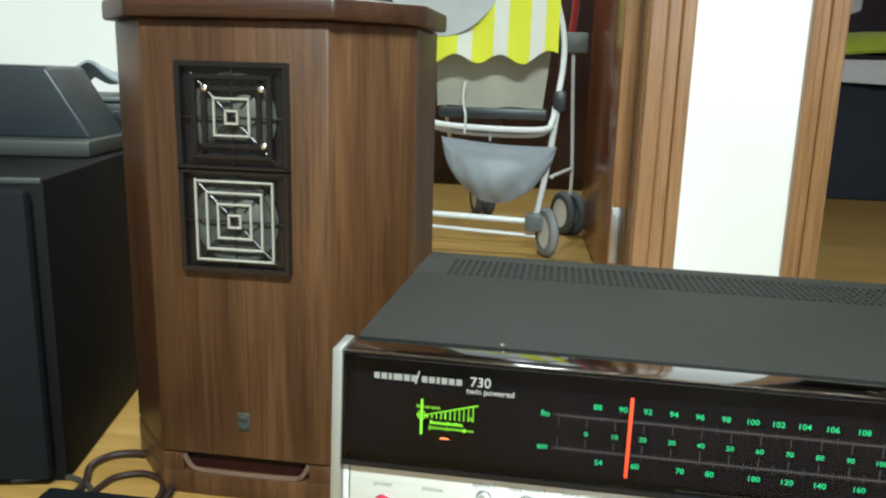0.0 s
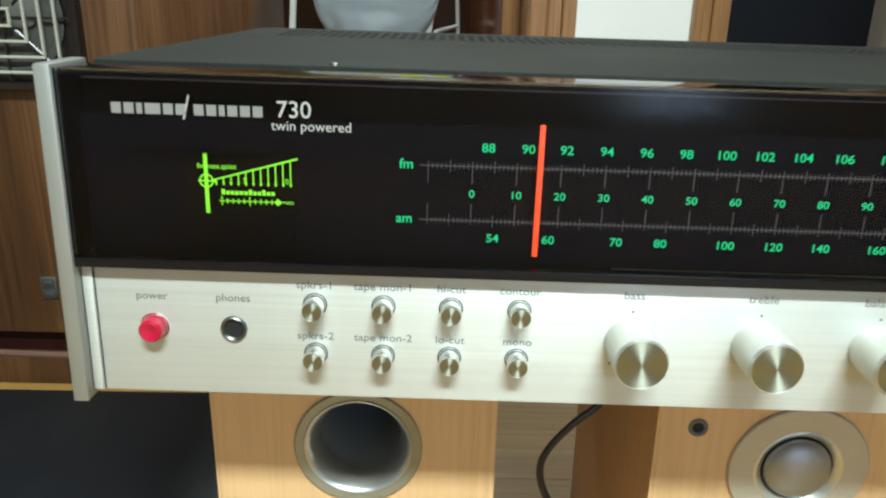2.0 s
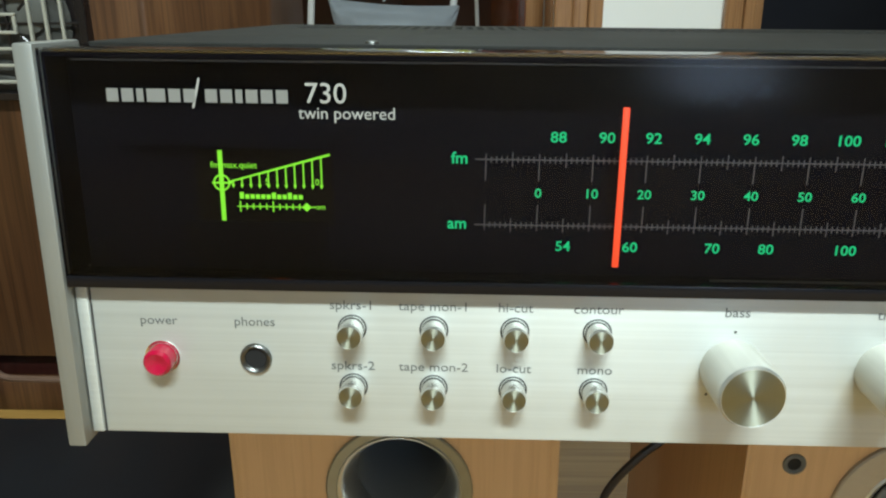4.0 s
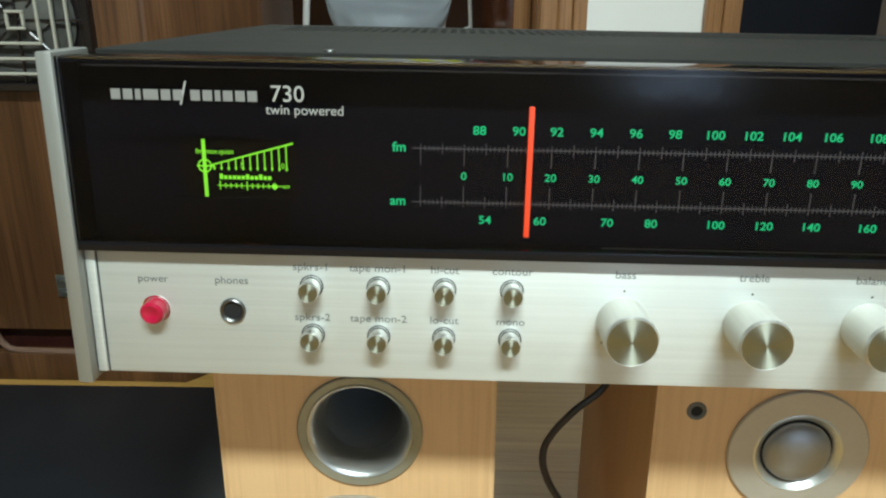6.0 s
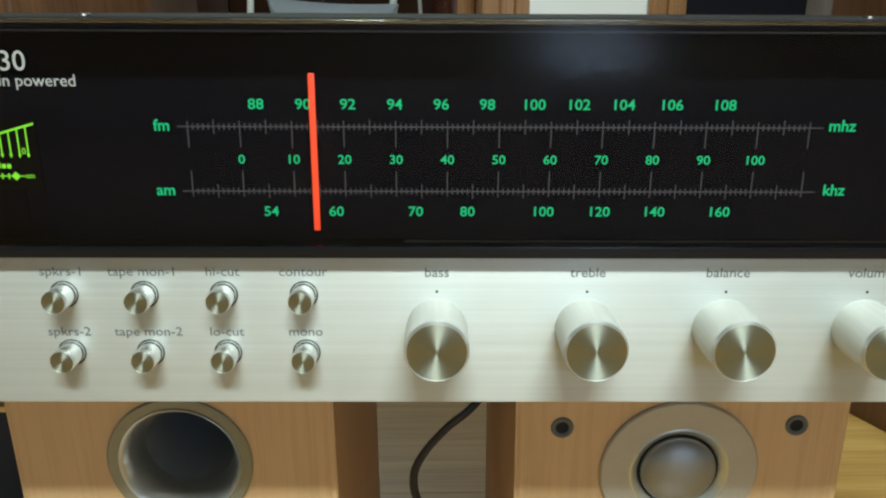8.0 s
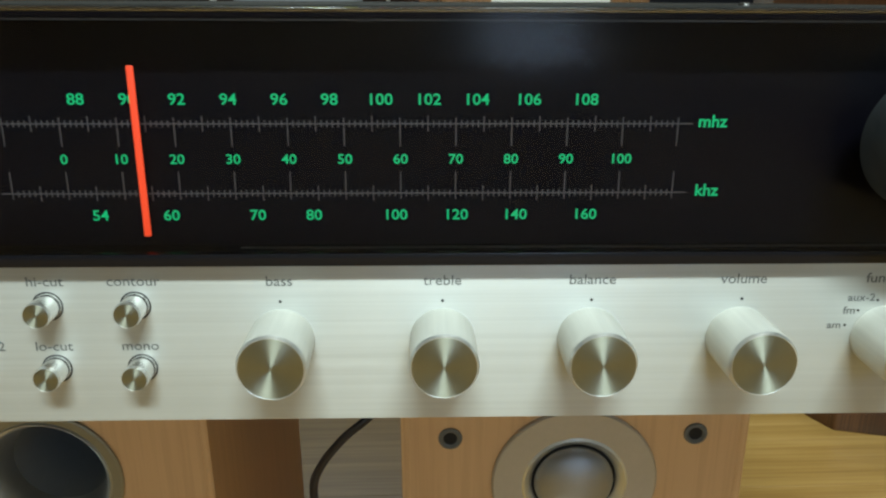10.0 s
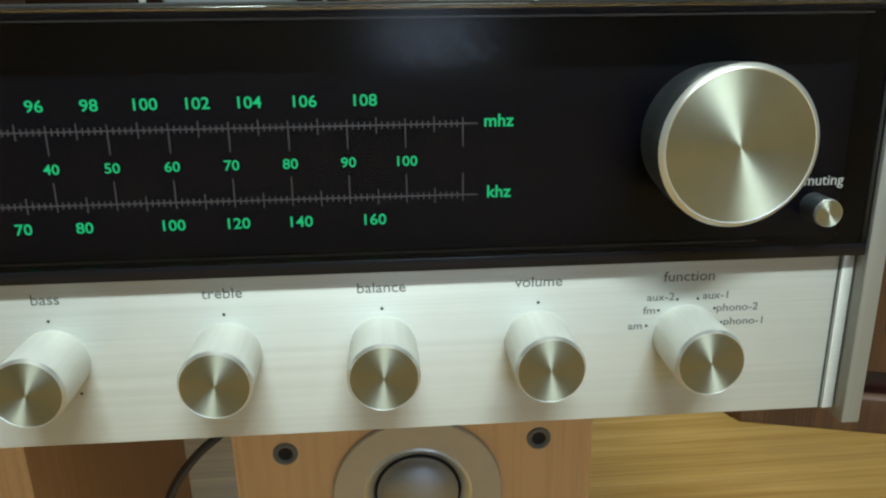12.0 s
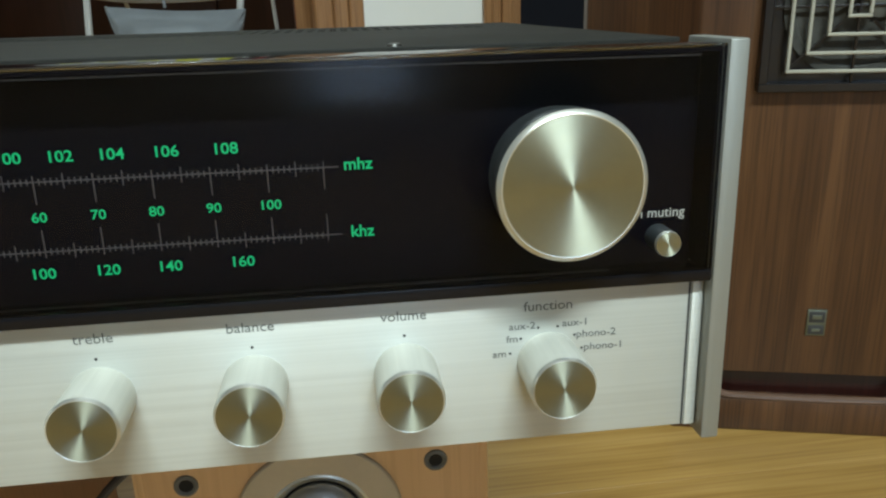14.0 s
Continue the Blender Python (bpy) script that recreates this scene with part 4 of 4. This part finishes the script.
wedge = thing("desk_device", "dark grey wedge-shaped device with a paler base", "device", pose(-0.80, 0.60, 0.372, 0, 0, 8))
wb = bmesh.new()
tri = [(-0.20, 0.022), (0.165, 0.022), (0.105, 0.122), (-0.20, 0.124)]
f0 = [wb.verts.new((x, 0.0, z)) for x, z in tri]
f1 = [wb.verts.new((x * 0.98, 0.12, z)) for x, z in tri]
wb.faces.new(f0)
wb.faces.new(f1)
for i in range(4):
    wb.faces.new((f0[i], f0[(i + 1) % 4], f1[(i + 1) % 4], f1[i]))
bmesh.ops.bevel(wb, geom=list(wb.edges), offset=0.006, segments=3, affect="EDGES", profile=0.5)
part("body", wb, device_plastic, wedge)
part("base", box(-0.20, 0.172, -0.03, 0.125, 0.0, 0.024, 0.005), device_base, wedge, "paler grey base")

printer = thing("printer", "black box-shaped printer on the black cabinet", "printer", pose(-0.80, 0.76, 0.373, 0, 0, 10))
part("body", box(-0.17, 0.17, 0.0, 0.20, 0.0, 0.066, 0.008), device_plastic, printer)
part("lid", box(-0.165, 0.165, 0.004, 0.196, 0.0665, 0.075, 0.004), grey_plastic, printer, "grey lid")
part("tray_door", box(-0.12, 0.12, -0.004, 0.001, 0.012, 0.054, 0.003), black_case, printer)

towel = thing("folded_cloth", "crumpled grey cloth on the printer", "cloth", pose(-0.755, 0.80, 0.4485, 0, 0, 10))


def towel_at(u, v):
    w = math.sin(math.pi * u)
    return Vector((-0.065 + 0.13 * u + 0.006 * math.sin(9 * v), 0.10 * v, 0.003 + 0.048 * w ** 0.7 * (0.75 + 0.25 * math.cos(5 * v)) + 0.005 * math.sin(14 * u + 3 * v)))


part("fold", sheet(towel_at, 22, 12, 0.004), towel_cloth, towel)

cords = thing("brown_cable", "looped dark brown cable lying on the floor", "cable")
part("cord", tube(((-0.62, 0.375, 0.005), (-0.566, 0.398, 0.005), (-0.526, 0.384, 0.005), (-0.505, 0.360, 0.006), (-0.49, 0.335, 0.006)), 0.0034), cable_grey, cords)
part("cord", tube(((-0.530, 0.345, 0.005), (-0.532, 0.388, 0.005), (-0.548, 0.426, 0.006), (-0.534, 0.456, 0.008), (-0.492, 0.465, 0.009), (-0.455, 0.445, 0.008), (-0.428, 0.405, 0.006), (-0.420, 0.365, 0.005), (-0.425, 0.33, 0.005)), 0.0044), cable_brown, cords)
part("cord", tube(((-0.515, 0.35, 0.005), (-0.510, 0.380, 0.005), (-0.504, 0.406, 0.006), (-0.476, 0.421, 0.007), (-0.445, 0.410, 0.006), (-0.430, 0.375, 0.005), (-0.435, 0.335, 0.005)), 0.0036), cable_brown, cords)


# ---------- the hall ----------
cup = thing("hall_wardrobe", "dark mahogany wardrobe standing in the hall", "wardrobe", pose(-0.488, 3.08, 0))
part("carcass", box(-0.75, 0.75, 0.02, 0.55, 0.0, 2.2, 0.006), mahogany, cup)
for i in range(3):
    dr = part("wardrobe_door", box(-0.745 + 0.497 * i, -0.255 + 0.497 * i, 0.0, 0.0195, 0.06, 2.17, 0.004), mahogany, cup)
    part("handle", tube(((-0.30 + 0.497 * i, -0.001, 1.0), (-0.30 + 0.497 * i, -0.025, 1.02), (-0.30 + 0.497 * i, -0.025, 1.10), (-0.30 + 0.497 * i, -0.001, 1.12)), 0.005), hinge_metal, dr)

st = thing("baby_stroller", "folded-out stroller with pale frame, grey basket and yellow striped hood", "stroller", pose(-0.030, 1.80, 0))
for pts, nm in (
    (((-0.333, 0.03, 0.440), (-0.330, 0.02, 0.40), (-0.338, 0.0, 0.25), (-0.345, 0.0, 0.14), (-0.335, 0.0, 0.105), (-0.30, 0.0, 0.100), (-0.16, 0.0, 0.096), (-0.03, 0.0, 0.092)), "rear_leg"),
    (((0.030, 0.03, 0.44), (0.024, 0.02, 0.38), (0.008, 0.0, 0.25), (-0.012, 0.0, 0.13), (-0.020, 0.0, 0.085)), "rear_leg"),
    (((-0.340, 0.0, 0.066), (-0.18, 0.0, 0.058), (-0.015, 0.0, 0.052)), "lower_rail"),
    (((-0.322, 0.02, 0.425), (-0.318, -0.01, 0.375), (-0.295, -0.03, 0.358), (-0.15, -0.035, 0.350), (-0.01, -0.03, 0.352), (0.014, -0.01, 0.372), (0.022, 0.02, 0.42)), "cross_bar"),
    (((-0.335, 0.0, 0.35), (-0.25, 0.0, 0.335), (-0.12, 0.0, 0.33), (-0.02, 0.0, 0.335), (0.018, 0.0, 0.36)), "thin_bar"),
    (((0.02, 0.02, 0.40), (0.035, 0.1, 0.52), (0.03, 0.15, 0.62), (-0.01, 0.2, 0.78), (-0.03, 0.22, 1.02)), "handle_tube"),
    (((-0.33, 0.02, 0.42), (-0.345, 0.1, 0.55), (-0.35, 0.2, 0.78), (-0.34, 0.22, 1.02)), "handle_tube"),
    (((0.076, 0.30, 0.08), (0.080, 0.27, 0.20), (0.070, 0.25, 0.40), (0.060, 0.22, 0.60)), "front_leg"),
    (((-0.30, 0.55, 0.13), (-0.31, 0.35, 0.26), (-0.32, 0.2, 0.44)), "front_leg"),
    (((0.02, 0.05, 0.215), (0.08, 0.28, 0.215)), "side_bar"),
):
    part(nm, tube(pts, 0.0085 if nm in ("rear_leg", "cross_bar", "handle_tube") else 0.0055), frame_paint, st)


def turned(bm, x, y, degrees):
    bmesh.ops.rotate(bm, verts=list(bm.verts), cent=(x, y, 0), matrix=Matrix.Rotation(radians(degrees), 3, "Z"))
    return bm


for x, y, wide, mat, deg in ((0.016, -0.03, 0.024, grey_rubber, 24), (-0.36, -0.02, 0.024, grey_rubber, 20), (0.060, 0.30, 0.026, rubber, 30), (0.092, 0.30, 0.026, rubber, 30), (-0.245, 0.58, 0.026, rubber, 20), (-0.205, 0.58, 0.026, rubber, 20)):
    wh = part("wheel", turned(lathe([(0.046, -wide / 2), (0.060, -wide / 2), (0.068, -wide / 4), (0.070, 0), (0.068, wide / 4), (0.060, wide / 2), (0.046, wide / 2)], 32, None, (x, y, 0.070), "x"), x, y, deg), mat, st, "rubber tyre")
    part("hub", turned(lathe([(0, -wide / 2 + 0.002), (0.046, -wide / 2 + 0.003), (0.048, 0), (0.046, wide / 2 - 0.003), (0, wide / 2 - 0.001)], 28, None, (x, y, 0.070), "x"), x, y, deg), frame_paint, wh, "pale wheel hub")
part("wheel_bracket", box(-0.045, 0.006, -0.03, 0.01, 0.068, 0.118, 0.006), grey_plastic, st, "grey plastic wheel bracket")
for x, z in ((-0.335, 0.43), (0.032, 0.43)):
    part("joint", box(x - 0.018, x + 0.018, 0.0, 0.035, z - 0.03, z + 0.025, 0.008), dark_plastic, st, "black folding joint")
part("side_block", box(0.030, 0.105, 0.20, 0.25, 0.56, 0.62, 0.008), grey_plastic, st, "grey plastic block")


def basket_at(u, v):
    s = math.sin(math.pi * u)
    x = -0.287 + 0.315 * u
    top = 0.322 - 0.018 * u - 0.008 * math.sin(math.pi * u)
    depth = 0.155 * s ** 0.55 * (1 - 0.10 * (u - 0.5))
    z = top - depth * v
    y = -0.015 - 0.075 * s * math.sin(math.pi * min(1, v * 0.85)) + (0.007 * math.sin(17 * u + 4 * v) + 0.005 * math.sin(31 * u - 7 * v) + 0.004 * math.sin(9 * u + 11 * v)) * v
    return Vector((x, y, z))


part("basket", sheet(basket_at, 28, 14, 0.003), bag_cloth, st, "sagging grey-blue cloth basket")
part("basket_tab", box(-0.155, -0.148, -0.03, -0.026, 0.315, 0.345, 0.001), bag_cloth, st)


def seat_at(u, v):
    x = -0.325 + 0.325 * u + 0.03 * (0.5 - u) * (1 - v)
    return Vector((x, 0.03 + 0.05 * v - 0.03 * math.sin(math.pi * u), 0.405 + 0.16 * v + 0.004 * math.sin(11 * u)))


part("seat_back", sheet(seat_at, 16, 8, 0.006), seat_cloth, st, "taupe cloth seat back")
part("seat_edge", box(-0.30, 0.0, -0.012, 0.02, 0.375, 0.405, 0.008), dark_plastic, st, "dark seat edge")
part("strap", tube(((-0.225, -0.02, 0.475), (-0.230, -0.03, 0.43), (-0.220, -0.04, 0.38), (-0.222, -0.04, 0.335)), 0.0035), frame_paint, st, "hanging white strap")


def hood_at(u, v):
    x = -0.40 + 0.42 * u
    low = 0.535 + 0.012 * math.sin(22 * u) + 0.05 * max(0, u - 0.8) * 2
    return Vector((x, -0.02 - 0.05 * math.sin(math.pi * u) + 0.06 * v + 0.008 * math.sin(15 * u + 6 * v), low + (1.0 - low) * v))


part("hood", sheet(hood_at, 30, 14, 0.005), striped, st, "yellow hood with white stripes")


def pane_at(u, v):
    w = 2 * math.pi * u
    x, z = -0.290 + 0.180 * v * math.cos(w), 0.825 + 0.235 * v * math.sin(w)
    uu = (x + 0.40) / 0.42
    vv = (z - 0.54) / 0.46
    return Vector((x, -0.030 - 0.05 * math.sin(math.pi * min(1, max(0, uu))) + 0.06 * vv, z))


part("hood_window", sheet(pane_at, 36, 6, 0.003), window_cloth, st, "pale grey rounded hood panel")
tin = thing("red_garland", "red tinsel garland hanging in the hall", "garland")
part("garland", tube(((0.024, 2.38, 0.62), (0.032, 2.38, 0.72), (0.028, 2.38, 0.82), (0.037, 2.38, 1.0), (0.032, 2.38, 1.9)), 0.012, None, 10), red_tinsel, tin)

# ---------- the bedroom ----------
bed = thing("bed", "made bed with dark skirt, white sheet and lime green bedding", "bed", pose(1.612, 3.18, 0))
part("skirt", box(-1.15, 0.7, 0.02, 1.2, 0.0, 0.50, 0.02), navy_cloth, bed, "dark navy bed skirt")


def sheet_at(u, v):
    x = -1.17 + 1.9 * u
    fold = 0.012 * math.sin(23 * u) + 0.006 * math.sin(51 * u)
    if v < 0.35:
        return Vector((x, -0.03 + fold, 0.50 + 0.10 * v / 0.35 + 0.01 * math.sin(9 * u)))
    return Vector((x, -0.03 + fold * (1 - v) + (v - 0.35) * 1.8, 0.60 + 0.012 * math.sin(7 * u + 5 * v)))


part("sheet", sheet(sheet_at, 40, 14, 0.012), bed_sheet, bed, "rumpled white sheet")


def duvet_at(u, v):
    return Vector((-1.15 + 1.8 * u, 0.10 + 0.5 * v, 0.625 + 0.085 * math.sin(math.pi * v) ** 0.6 + 0.012 * math.sin(15 * u)))


part("duvet", sheet(duvet_at, 36, 10, 0.014), lime_cloth, bed, "lime green rolled duvet")
cur = thing("dark_curtain", "dark plum curtain hanging behind the bed", "curtain", pose(1.562, 4.40, 0))
part("curtain", sheet(lambda u, v: Vector((-1.12 + 1.9 * u, 0.03 * math.sin(40 * u), 0.02 + 2.3 * v)), 80, 3, 0.006), plum_cloth, cur)
clo = thing("hanging_shirt", "pale cloth hanging over the bed", "cloth", pose(1.242, 3.68, 0.80))
part("cloth", sheet(lambda u, v: Vector((0.16 * u * (0.7 + 0.3 * v), 0.012 * math.sin(12 * u), 0.05 * abs(u - 0.5) + 1.68 * v)), 14, 8, 0.004), bed_sheet, clo)

# ---------- floor boards, last ----------
board_l, board_w, gap = 1.20, 0.193, 0.00012


def board_mesh(length, width):
    me = finish(box(-length / 2 + gap, length / 2 - gap, -width / 2 + gap, width / 2 - gap, -0.006, 0.0, 0.00012, None, 1), "board")
    me.materials.append(laminate)
    return me


whole = board_mesh(board_l, board_w)
the_floor = bpy.data.objects["floor"]
for row in range(math.ceil((FAR - Y0) / board_w)):
    y0 = Y0 + row * board_w
    y1 = min(y0 + board_w, FAR)
    x = X0 + board_l * (-0.5 + 0.37 * (row % 3) - (1 if row % 3 == 2 else 0))
    while x < X1:
        a, e = max(x, X0), min(x + board_l, X1)
        x += board_l
        if e - a < 0.02:
            continue
        cut = e - a < board_l - 0.001 or y1 - y0 < board_w - 0.001
        b = new("board", board_mesh(e - a, y1 - y0) if cut else whole)
        b.parent = the_floor
        b.location = ((a + e) / 2, (y0 + y1) / 2, 0)
